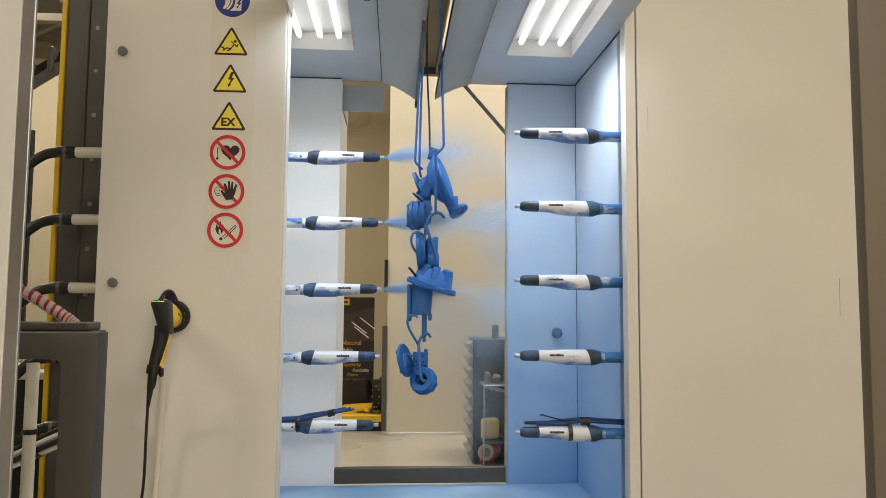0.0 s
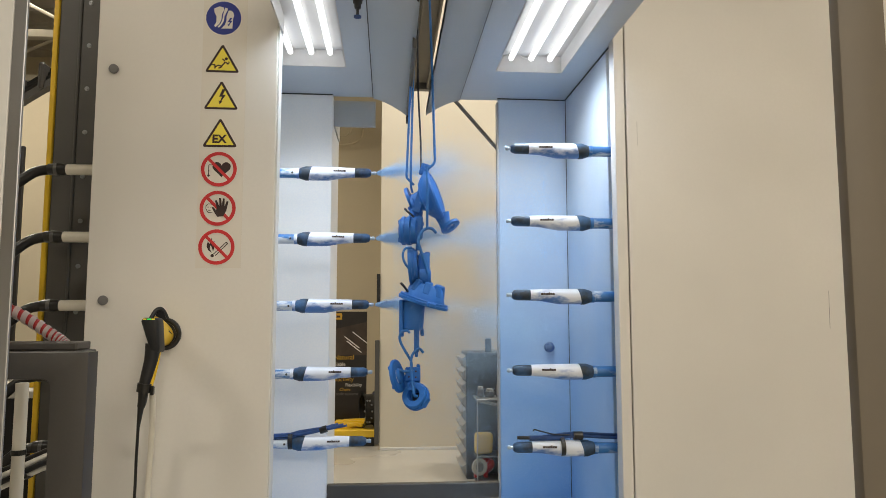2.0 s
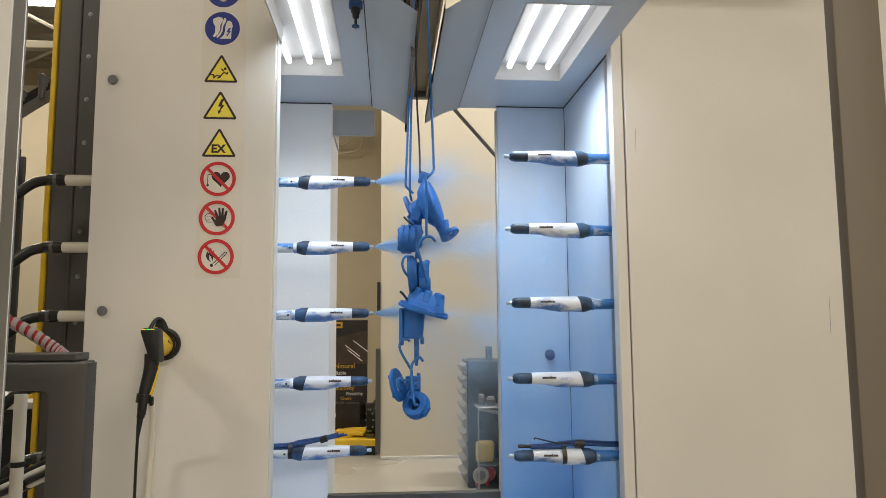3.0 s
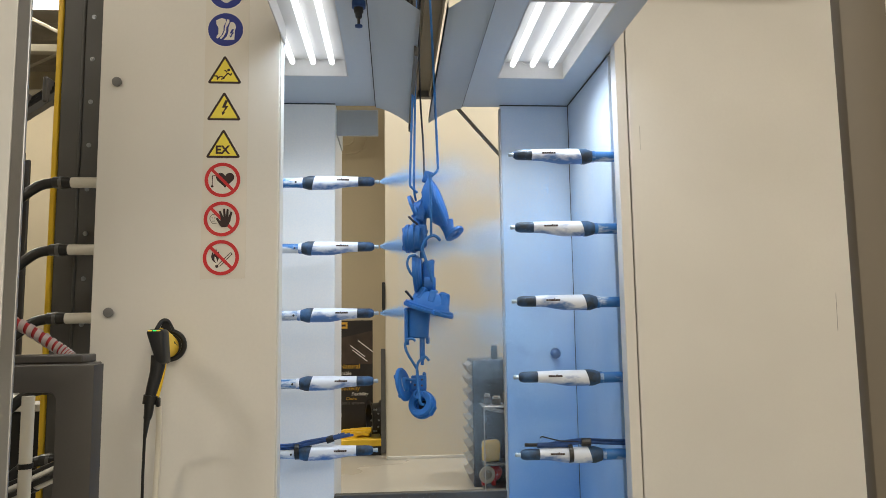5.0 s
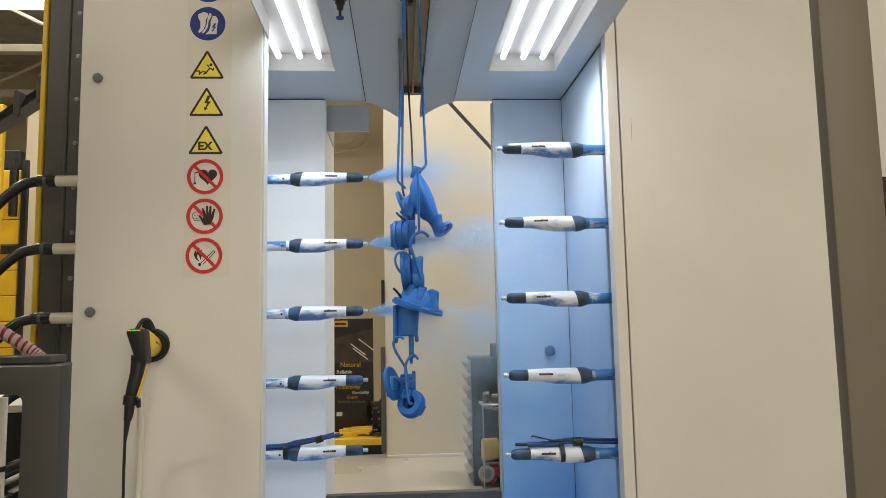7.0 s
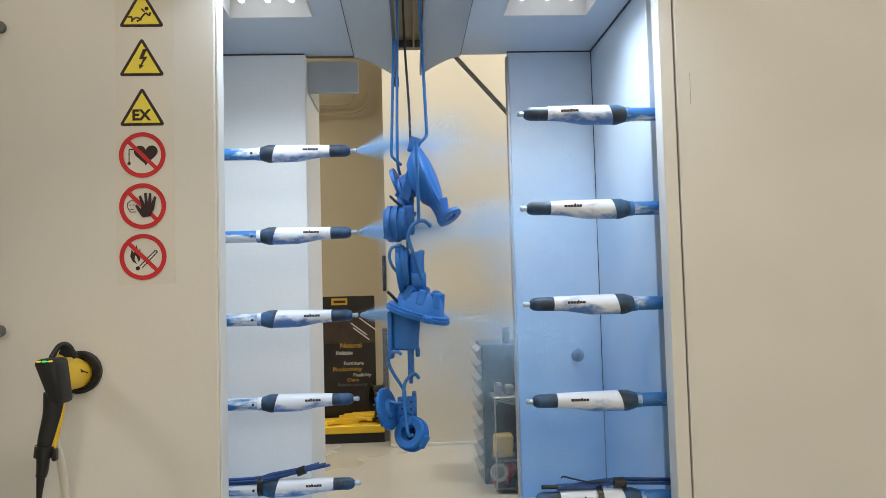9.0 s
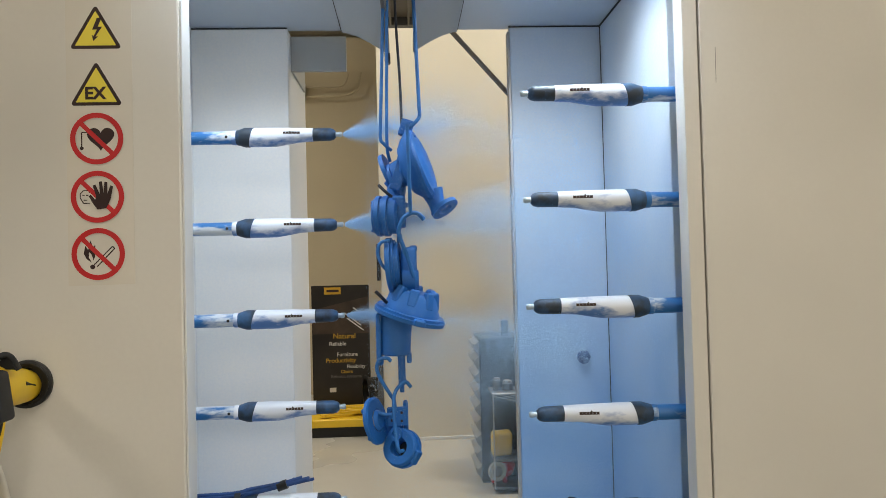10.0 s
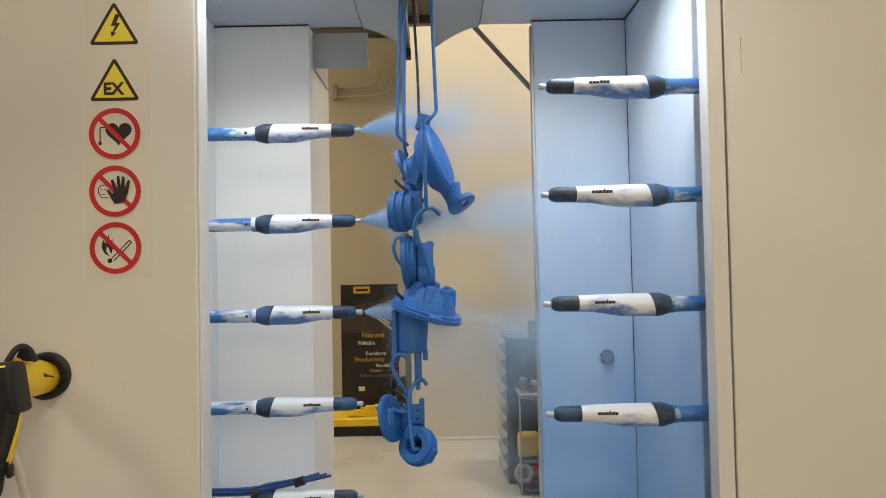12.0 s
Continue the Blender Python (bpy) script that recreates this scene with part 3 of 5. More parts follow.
def strapped_cables(x, y, z, side):
    """Loose dusty cables strapped on top of the lowest gun of a bank."""
    t = empty("cable_bundle", x, y, z)
    for k, (dz, r, e) in enumerate(((0.0, 0.0065, 0.0), (0.009, 0.005, -0.02), (-0.004, 0.004, 0.012), (0.004, 0.0035, -0.04))):
        r = r if side > 0 else 0.0034
        if side > 0:
            pts = [(-0.5, 0.012, 0.018 + dz), (-0.06, -0.004 * k, 0.022 + dz), (0.03, -0.006, 0.034 + dz), (0.12, -0.004, 0.05 + dz * 0.7), (0.185 + e, 0, 0.063 + dz * 0.4)]
        else:
            pts = [(0.3, 0.01, 0.024 + dz), (0.08, 0.004 * k, 0.036 + dz), (0.0, -0.004, 0.042 + dz), (-0.06, -0.002, 0.037 + dz), (-0.12, 0, 0.034 + dz * 0.5)]
        part("cable", tube(pts, r, 8, 6), BLUE_CABLE, t, "dusty dark blue cable", 60)
    if side > 0:
        part("sleeve", tube([(0.10, -0.003, 0.044), (0.125, -0.003, 0.052)], 0.0125, 12, 2), BLACK, t, "black tape band")
        cx = -0.012
        part("strap", lathe([(0, 0.026), (0, 0.029), (0.016, 0.029), (0.016, 0.026)], 24, axis_to((cx, 0, 0.008), (1, 0, 0.02))), BLACK, t, "black strap", 40)
    else:
        part("end_sleeve", tube([(-0.155, 0, 0.034), (-0.05, -0.002, 0.034)], 0.0085, 10, 2), BLUE_CABLE, t)
        part("cable_end", tube([(-0.195, 0, 0.036), (-0.156, 0, 0.035)], 0.0055, 10, 2), BLACK_MATT, t)
        part("loose_wire", tube([(-0.02, -0.006, 0.044), (-0.07, -0.008, 0.046), (-0.115, -0.008, 0.056), (-0.138, -0.006, 0.062), (-0.144, -0.004, 0.058)], 0.0022, 8, 6), DARK_WIRE, t, "thin loose dark wire", 60)
        part("sleeve", tube([(-0.01, -0.004, 0.041), (0.02, -0.004, 0.041)], 0.0135, 12, 2), BLACK, t, "black tape band")
        part("strap", lathe([(0, 0.028), (0, 0.031), (0.014, 0.031), (0.014, 0.028)], 24, axis_to((-0.055, 0, 0.006), (1, 0, 0.04))), BLACK, t, "black strap", 40)
    return tagged(t, "dusty blue cables strapped on the lowest spray gun", "cable bundle", "strapped cables")


strapped_cables(-0.340, 2.6, ZL - GAP * 4, 1)
strapped_cables(0.622, 2.285, ZR - GAP * 4, -1)

# hoses behind the left guns
for i in range(5):
    z = ZL - GAP * i
    t = empty("gun_hose", -1.182, 2.6, z)
    part("coupling", lathe([(0.012, 0.0185), (0.0, 0.0215), (-0.05, 0.0215), (-0.055, 0.019)], 22), BLACK, t, "", 40)
    part("clamp", lathe([(-0.03, 0.0225), (-0.03, 0.0238), (-0.018, 0.0238), (-0.018, 0.0225)], 22), DARK_STEEL, t, "", 40)
    part("hose", tube([(-0.05, 0, 0), (-0.10, -0.012, -0.016), (-0.155, -0.03, -0.068), (-0.21, -0.05, -0.145), (-0.28, -0.07, -0.235), (-0.42, -0.08, -0.34), (-0.62, -0.05, -0.40)], 0.0185, 14, 8), BLACK, t, "", 60)
    tagged(t, "glossy black hose clamped on a cream lance end", "hose", "gun hoses")
t = tagged(empty("hose_rack", -1.8, 2.5, 0), "dark upright carrying the black hoses", "hose rack")
part("upright", box(-0.05, 0.05, -0.06, 0.06, 0, 1.9, 0.005), DARK_STEEL, t)
part("base", box(-0.2, 0.2, -0.2, 0.2, 0, 0.02, 0.003), DARK_STEEL, t)

# lance sleeves of cream plastic outside the booth
for i in range(5):
    t = tagged(part("lance_sleeve", lathe([(0, 0.0186), (0, 0.0198), (0.30, 0.0198), (0.30, 0.0186)], 22, None), CREAM_TUBE, None, "", 40), "cream plastic sleeve over a gun lance", "tube", "lance sleeves")
    t.location = (-1.170, 2.6, ZL - GAP * i)

# reciprocator column
t = tagged(empty("lift_column", -1.23, 2.85, 0), "dark grey steel lift column with yellow edge and bolts", "machine column")
part("column", box(-0.067, 0.02, -0.1, 0.2, 0, 3.1, 0.006, 2), DARK_STEEL, t)
part("flange", box(0.0205, 0.33, -0.105, -0.09, 0, 3.1, 0.003), DARK_STEEL, t, "dark grey bolted flange")
part("fold", box(0.012, 0.022, -0.112, -0.1, 0, 3.1, 0.003), DARK_STEEL, t)
part("edge_strip", box(-0.0865, -0.0675, -0.108, -0.03, 0, 3.1, 0.003), YELLOW, t, "yellow warning edge")
for i in range(14):
    z = 0.2 + i * 0.174
    b = part("bolt", lathe([(0, 0.009), (0.002, 0.009), (0.002, 0.0062), (0.006, 0.0055), (0.006, 0.003), (0.004, 0.0025)], 16, axis_to((0.052, -0.105, z), (0, -1, 0))), STEEL, t, "bright round bolt head", 35)

t = tagged(empty("upright_post", 0.628, 0.85, 0), "flat upright post beside the booth door, shade put into its brown-grey", "post")
part("shaft", box(-0.033, 0.033, -0.01, 0.01, 0.010, 2.6, 0.003, 2), SHADE_PANEL, t, "", 40)
part("foot_plate", box(-0.06, 0.06, -0.05, 0.05, 0, 0.010, 0.002), SHADE_PANEL, t)

# ---- left foreground ----
t = tagged(empty("machine_frame", -0.63, 1.48, 0), "dark grey welded machine frame with rounded corner", "machine frame")
inner = [(-0.034 - 0.018 + 0.018 * math.cos(a), 0.931 - 0.018 + 0.018 * math.sin(a)) for a in [math.pi / 2 * k / 6 for k in range(7)]]
inner += [(-0.65 + 0.018 + 0.018 * math.cos(a), 0.931 - 0.018 + 0.018 * math.sin(a)) for a in [math.pi / 2 + math.pi / 2 * k / 6 for k in range(7)]]
bm = plate([(0.037, 0), (0.037, 0.984), (-0.72, 0.984), (-0.72, 0), (-0.65, 0)] + inner[::-1] + [(-0.034, 0)], -0.03, 0.046)
rim = [e for e in bm.edges if abs(e.verts[0].co.y + 0.03) < 1e-4 and abs(e.verts[1].co.y + 0.03) < 1e-4]
bmesh.ops.bevel(bm, geom=rim, offset=0.003, segments=2, affect="EDGES", profile=0.5)
part("portal", bm, GREY_FRAME, t, "one-piece grey upright and cross beam", 40)
part("top_plate", box(-0.72, -0.012, 0.03, 0.10, 0.985, 1.002, 0.003, 2), GREY_FRAME, t)
part("side_rail", box(-0.72, -0.65, 0.017, 0.4, 0.932, 0.984, 0.006, 3), GREY_FRAME, t)
part("bearer", box(-0.70, 0.0, 0.017, 0.029, 0.95, 0.984, 0.002), GREY_FRAME, t)
part("bearer", box(-0.70, 0.0, 0.03, 0.10, 0.972, 0.9846, 0.002), GREY_FRAME, t)

t = tagged(empty("control_cabinet", -0.8, 1.25, 0), "white control cabinet edge with brushed steel strip", "cabinet")
part("body", box(-0.25, 0.158, -0.05, -0.044, 0, 2.3, 0.002, 2), PANEL_EDGE, t)
part("edge_strip", box(0.1585, 0.181, -0.05, -0.044, 0, 2.3, 0.002, 2), STEEL, t, "brushed steel edge strip")

t = tagged(empty("striped_hose", -0.7, 1.6, 1.0), "red hose wrapped in pale spiral guard", "hose")
path = [(-0.62, 0.02, 0.02), (-0.42, 0.0, 0.12), (-0.27, 0.0, 0.115), (-0.13, 0, 0.072), (-0.03, 0, 0.012), (0.0, 0.0, -0.012)]
part("hose", tube(path, 0.0115, 12, 8), RED_BRAID, t, "", 60)
line = smooth_line(path, 80)
bm = bmesh.new()
wrap = []
for i, c in enumerate(line):
    way = (line[min(i + 1, len(line) - 1)] - line[max(i - 1, 0)]).normalized()
    s = way.cross(Vector((0, 1, 0))).normalized()
    u = way.cross(s)
    a = i * 0.5
    ring = []
    for dr, da in [(0.0112, -1.8)] + [(0.0136, -1.8 + 0.45 * k) for k in range(9)] + [(0.0112, 1.8)]:
        ring.append(bm.verts.new(c + dr * (s * math.cos(a + da) + u * math.sin(a + da))))
    wrap.append(ring)
for p, q in zip(wrap, wrap[1:]):
    for k in range(10):
        bm.faces.new((p[k], p[k + 1], q[k + 1], q[k]))
bmesh.ops.recalc_face_normals(bm, faces=bm.faces)
part("spiral_guard", bm, PINK_WRAP, t, "pale grey-pink spiral guard", 60)

t = tagged(empty("standpipe", -0.85, 1.72, 0), "pale plastic standpipe with dark bands behind the frame", "pipe")
part("pipe", tube([(0, 0, 0), (0, 0, 0.9)], 0.014, 16, 0), CREAM_TUBE, t, "", 40)
for z in (0.35, 0.735):
    part("band", lathe([(0, 0.0145), (0, 0.0165), (0.012, 0.0165), (0.012, 0.0145)], 16, axis_to((0, 0, z), (0, 0, 1))), BLACK, t)
t = tagged(empty("tube_bundle", -0.85, 1.78, 0.6), "thin pale and black air tubes tied together", "air tubes")
for k, (m, dz, dy) in enumerate(((BLACK, 0.0, 0.0), (S_WHITE, 0.014, 0.012), (S_WHITE, -0.012, 0.01), (BLACK, 0.026, 0.02))):
    part("air_tube", tube([(-0.3, dy, 0.0 + dz), (-0.12, dy, 0.04 + dz), (0.02, dy, 0.10 + dz), (0.09, dy, 0.128 + dz), (0.115, dy, 0.13 + dz)], 0.007, 8, 6), m, t, "", 60)
part("tie", lathe([(0, 0.02), (0, 0.024), (0.01, 0.024), (0.01, 0.02)], 14, axis_to((-0.02, 0.01, 0.085), (1, 0, 0.5))), BLACK, t)
part("foot", box(-0.33, -0.27, -0.02, 0.05, -0.6, 0.03, 0.004), DARK_STEEL, t)

# low bench with fittings seen through the frame
t = tagged(empty("fittings_bench", -1.55, 3.3, 0), "dark bench with white sheet and brass fittings", "bench")
part("top", box(-0.6, 0.35, -0.3, 0.3, 0.72, 0.75, 0.004), WHITE, t)
part("front_sheet", box(-0.58, 0.33, -0.29, -0.27, 0.0, 0.719, 0.003), BLACK_MATT, t)
part("side_sheet", box(0.31, 0.33, -0.269, 0.29, 0.0, 0.719, 0.003), BLACK_MATT, t)
for k in range(4):
    x = -0.05 + 0.08 * k
    f = tagged(empty("pipe_fitting", -1.55 + x, 3.15, 0.75), "small brass and white pipe fitting", "pipe fitting", "fittings on the bench")
    part("stem", lathe([(0, 0.012), (0.03, 0.012), (0.03, 0.018), (0.045, 0.018), (0.05, 0.008), (0.075, 0.008)], 12, axis_to((0, 0, 0), (0, 0, 1))), YELLOW if k % 2 else WHITE, f, "", 35)
    part("nut", lathe([(0.028, 0.02), (0.046, 0.02)], 6, axis_to((0, 0, 0), (0, 0, 1))), STEEL, f)

# ---- hall background on the left ----
t = tagged(empty("cable_tray", -2.22, 4.3, 0), "black slanting cable tray carrying dark conduits", "cable tray")
rise = 0.69
for k in range(3):
    part("conduit", tube([(-1.2, 0.02 * k, 2.40 - 1.2 * rise + 0.032 * k), (0.5, 0.02 * k, 2.40 + 0.5 * rise + 0.032 * k)], 0.014, 8, 0), BLACK_MATT, t)
bm = plate([(-1.2, 2.40 - 1.2 * rise - 0.07), (0.5, 2.40 + 0.5 * rise - 0.07), (0.5, 2.40 + 0.5 * rise - 0.025), (-1.2, 2.40 - 1.2 * rise - 0.025)], -0.03, 0.06)
part("rail", bm, DARK_STEEL, t)
for x in (-0.55, -0.01, 0.12, 0.4):
    z = 2.40 + x * rise
    part("clamp", box(x - 0.016, x + 0.016, -0.05, 0.05, z - 0.06, z + 0.10, 0.008), GREY_FRAME, t)
part("stand", box(-1.15, -1.05, -0.05, 0.05, 0, 1.6, 0.005), DARK_STEEL, t)
part("stand", box(0.42, 0.5, -0.05, 0.05, 0, 2.68, 0.005), DARK_STEEL, t)

t = tagged(empty("yellow_machine", -3.2, 6.2, 0), "yellow panelled machine housing with ladder and black upright", "machine")
part("housing", box(-1.0, -0.03, 0.015, 0.12, 0, 2.44, 0.01), BLACK_MATT, t, "black machine frame")
for k in range(11):
    part("panel", box(-0.99, -0.02, 0, 0.0145, 0.03 + 0.219 * k, 0.243 + 0.219 * k, 0.004), YELLOW, t)
for x in (-0.075, -0.50):
    part("ladder_rail", box(x - 0.03, x + 0.02, -0.24, -0.19, 0, 2.95, 0.008), YELLOW, t)
for k in range(11):
    part("rung", box(-0.48, -0.106, -0.23, -0.20, 0.25 + 0.25 * k, 0.275 + 0.25 * k, 0.005), YELLOW, t)
part("dark_post", box(0.0, 0.05, -0.025, 0.012, 0, 2.52, 0.006), BLACK_MATT, t, "black upright")
part("dark_rail", box(-0.9, -0.001, -0.03, -0.004, 1.70, 1.775, 0.006), BLACK_MATT, t)
part("dark_box", box(-0.9, -0.05, 0.03, 0.12, 2.445, 2.62, 0.01), BLACK_MATT, t)
part("cylinder", lathe([(0, 0.035), (0.42, 0.035), (0.42, 0.012), (0.5, 0.012)], 16, axis_to((-0.05, -0.05, 2.02), (0, 0, 1))), BLACK_MATT, t, "", 40)

# ---- display behind the booth ----
t = tagged(empty("banner", -0.36, 6.2, 0), "black roll-up banner with white and yellow lettering", "banner")
part("sheet", box(-0.27, 0.18, 0, 0.006, 0.04, 1.09, 0.001), POSTER, t)
part("picture", plate([(-0.268, 0.71), (0.178, 0.71), (0.178, 1.0), (-0.268, 0.9)], -0.002, 0.0015), POSTER_WOOD, t, "brown timber photograph")
for k, (x, z) in enumerate(((-0.02, 0.87), (0.05, 0.91), (0.0, 0.83))):
    part("printed_bar", plate([(x, z), (x + 0.13, z - 0.10), (x + 0.137, z - 0.094), (x + 0.007, z + 0.006)], -0.004, 0.0015), INK_WHITE, t)
part("logo_block", plate([(-0.17, 1.02), (-0.04, 1.02), (-0.04, 1.075), (-0.17, 1.075)], -0.0035, 0.0025), INK_YELLOW, t, "plain yellow block")
part("logo_bar", plate([(-0.15, 1.038), (-0.055, 1.038), (-0.055, 1.056), (-0.15, 1.056)], -0.0055, 0.0015), S_BLACK, t)
for words, size, m, x, z in (("Natural", 0.058, INK_YELLOW, -0.108, 0.673), ("Reliable", 0.043, INK_WHITE, -0.139, 0.618), ("Furniture", 0.043, INK_WHITE, -0.08, 0.534),
                             ("Productivity", 0.048, INK_YELLOW, -0.167, 0.486), ("Flexibility", 0.038, INK_WHITE, -0.004, 0.440), ("Chairs", 0.036, INK_YELLOW, -0.053, 0.402), ("Robotic systems", 0.036, INK_GREY, -0.13, 0.365)):
    lettering(words, size, m, t, x, -0.003, z, "lettering", 0.0004)
part("badge", plate([(-0.14, 0.255), (-0.09, 0.255), (-0.09, 0.29), (-0.14, 0.29)], -0.003, 0.0015), INK_WHITE, t)
part("foot", box(-0.3, 0.21, -0.06, 0.06, 0, 0.04, 0.006), DARK_STEEL, t)
t = tagged(empty("display_platform", -0.35, 5.95, 0), "low platform with yellow top and dark base", "platform")
part("top", box(-0.5, 0.265, -0.18, 0.18, 0.075, 0.13, 0.004), YELLOW, t)
part("base", box(-0.48, 0.25, -0.16, 0.16, 0, 0.0745, 0.004), BLACK_MATT, t)
random.seed(5)
for k in range(9):
    b = part("yellow_profile", box(-0.12, 0.12, -0.014, 0.014, -0.012, 0.012, 0.002), YELLOW)
    b.matrix_basis = pose(-0.42 + 0.022 * k, 5.86 + 0.012 * k, 0.143 + 0.011 * (k // 2), 0, random.uniform(-4, 7), random.uniform(-28, 30))
    tagged(b, "short yellow metal profile lying in a heap", "metal profile", "yellow profiles on the platform")
t = tagged(empty("wheel_rim", -0.15, 5.93, 0.277), "glossy dark wheel rim standing on the platform", "wheel rim")
rim = [(-0.055, 0.12), (-0.055, 0.147), (-0.046, 0.147), (-0.043, 0.134), (-0.025, 0.126), (0.025, 0.126), (0.043, 0.134), (0.046, 0.147), (0.055, 0.147), (0.055, 0.12)]
part("barrel", lathe(rim, 32, axis_to((0, 0, 0), (1, 0.25, 0))), BLACK, t, "", 30)
part("lip", lathe([(0.05, 0.141), (0.05, 0.1475), (0.058, 0.1475), (0.060, 0.14)], 32, axis_to((0, 0, 0), (1, 0.25, 0))), STEEL, t, "polished rim lip", 30)
for k in range(10):
    a = 2 * math.pi * k / 10
    part("bolt", lathe([(0, 0.008), (0.01, 0.007)], 10, axis_to((0.03 * math.cos(a), -0.127, 0.09 * math.sin(a)), (0.25, -1, 0))), STEEL, t)

t = tagged(empty("bin_rack", 0.62, 4.75, 0), "dark louvred rack hung with small storage bins", "storage rack")
part("panel", box(-0.10, 0.28, -0.15, 0.18, 0, 0.812, 0.005), BIN, t)
part("pole", box(0.035, 0.075, -0.1, -0.06, 0.8125, 0.905, 0.004), BIN, t)
for k in range(9):
    z = 0.025 + 0.087 * k
    bm = plate([(-0.101, z), (-0.101, z + 0.072), (-0.128, z + 0.05), (-0.135, z + 0.062), (-0.139, z + 0.058), (-0.128, z + 0.028), (-0.108, z)], -0.14, 0.3)
    part("bin", bm, BIN_EDGE, t, "grey bin seen end-on")
part("shelf", box(-0.06, 0.28, -0.35, -0.151, 0.525, 0.535, 0.003), STEEL, t)
part("shelf_wire", tube([(-0.055, -0.355, 0.03), (-0.055, -0.355, 0.535)], 0.004, 8, 0), STEEL, t)
for k in range(3):
    part("shelf_rod", tube([(-0.055 + 0.004 * k, -0.34 + 0.08 * k, 0.52), (0.27, -0.34 + 0.08 * k, 0.44)], 0.003, 6, 0), STEEL, t)
part("shelf", box(-0.06, 0.28, -0.35, -0.151, 0.02, 0.035, 0.003), BIN, t)
part("shelf_post", box(0.08, 0.11, -0.36, -0.3505, 0, 0.80, 0.003), BIN, t)
part("shelf_post", box(0.25, 0.28, -0.36, -0.3505, 0, 0.80, 0.003), BIN, t)
part("shelf", box(-0.06, 0.28, -0.35, -0.151, 0.17, 0.182, 0.003), BIN, t)
sack = add_box(bmesh.new(), -0.06, 0.05, -0.05, 0.05, 0, 0.13, 0.02, 3)
for v in sack.verts:
    v.co += 0.012 * noise.noise_vector(v.co * 22)
t = tagged(part("sack", sack, KRAFT, None, "", 60), "crumpled tan paper sack on a rack shelf", "sack", "sacks on the rack")
t.location = (0.62, 4.5, 0.183)
copy_thing(t, pose(0.8, 4.5, 0.183, 0, 0, 40))
for k, (x, r, h) in enumerate(((0.60, 0.022, 0.05), (0.66, 0.03, 0.035), (0.72, 0.02, 0.06))):
    jar = tagged(empty("jar", x, 4.5, 0.5352), "small pale plastic jar on the wire shelf", "jar", "jars on the rack")
    part("body", lathe([(0, r * 0.9), (0.004, r), (h, r), (h + 0.006, r * 0.75)], 18, axis_to((0, 0, 0), (0, 0, 1))), CAP_GREY, jar, "", 40)
    part("lid", lathe([(h + 0.006, r * 0.8), (h + 0.016, r * 0.8), (h + 0.018, r * 0.7)], 18, axis_to((0, 0, 0), (0, 0, 1))), BIN_EDGE, jar, "", 40)
t = tagged(empty("valve", 0.6, 4.5, 0.105), "red cast valve with pale round flange", "valve")
part("body", lathe([(0, 0.02), (0.01, 0.045), (0.04, 0.058), (0.08, 0.05), (0.11, 0.03)], 24, axis_to((-0.01, 0, 0), (0.75, 0.6, 0))), RED, t, "", 40)
part("flange", lathe([(-0.012, 0.03), (-0.012, 0.052), (0.004, 0.052), (0.004, 0.03)], 28, axis_to((-0.015, -0.06, 0.005), (0.35, -1, 0.05))), BIN_EDGE, t, "pale ring flange", 40)
part("dial", lathe([(0, 0.036), (0.004, 0.034)], 24, axis_to((-0.015, -0.055, 0.005), (0.35, -1, 0.05))), CAP_GREY, t)
for x in (-0.03, 0.03):
    part("foot", box(x - 0.012, x + 0.012, -0.02, 0.03, -0.0698, -0.03, 0.003), RED, t)

# pipe loop on the dimmed cream wall
t = tagged(empty("wall_conduit", -0.6, 7.5, 3.0), "painted conduit bend on the dimmed wall behind the display", "conduit")
part("pipe", tube([(-0.3, 0, 0.0), (0.05, 0, 0.0), (0.16, 0, 0.03), (0.2, 0, 0.14)], 0.009, 8, 6), CREAM_DIM, t)
part("pipe", tube([(-0.3, 0, -0.09), (0.12, 0, -0.09), (0.28, 0, -0.03), (0.32, 0, 0.14)], 0.009, 8, 6), CREAM_DIM, t)
part("clip", box(-0.26, -0.22, -0.02, 0.05, -0.12, 0.03, 0.004), STEEL, t)

# ---- signs on the front panel ----
FK = 1.128
SX = -0.531


def on_panel(t, z):
    t.location, t.scale = (SX, YF, 1.05 + (z - 1.05) * FK), (FK, FK, FK)
    return t

tagged(part("sticker_film", plate([(-0.594, 1.203), (-0.456, 1.204), (-0.456, 2.42), (-0.594, 2.42)], YF - 0.0008, 0.0007), FILM), "clear sticker film strip on the cream panel", "sticker")


def rounded_triangle(cx, zb, side, r, n=6):
    h = side * 0.866
    pts = [(cx - side / 2, zb), (cx + side / 2, zb), (cx, zb + h)]
    c = (cx, zb + h / 3)
    out = []
    for i, (px, pz) in enumerate(pts):
        d = math.hypot(c[0] - px, c[1] - pz)
        ux, uz = (c[0] - px) / d, (c[1] - pz) / d
        ox, oz = px + ux * 2 * r, pz + uz * 2 * r
        base = (210, 330, 90)[i]
        for k in range(n + 1):
            a = radians(base - 60 + 120 * k / n)
            out.append((ox + r * math.cos(a), oz + r * math.sin(a)))
    return out


def limb(bm, a, b, w, y):
    """A thin stroke from a to b."""
    (x0, z0), (x1, z1) = a, b
    d = math.hypot(x1 - x0, z1 - z0)
    nx, nz = -(z1 - z0) / d * w / 2, (x1 - x0) / d * w / 2
    return plate([(x0 + nx, z0 + nz), (x0 - nx, z0 - nz), (x1 - nx, z1 - nz), (x1 + nx, z1 + nz)], y, 0.0004, bm)


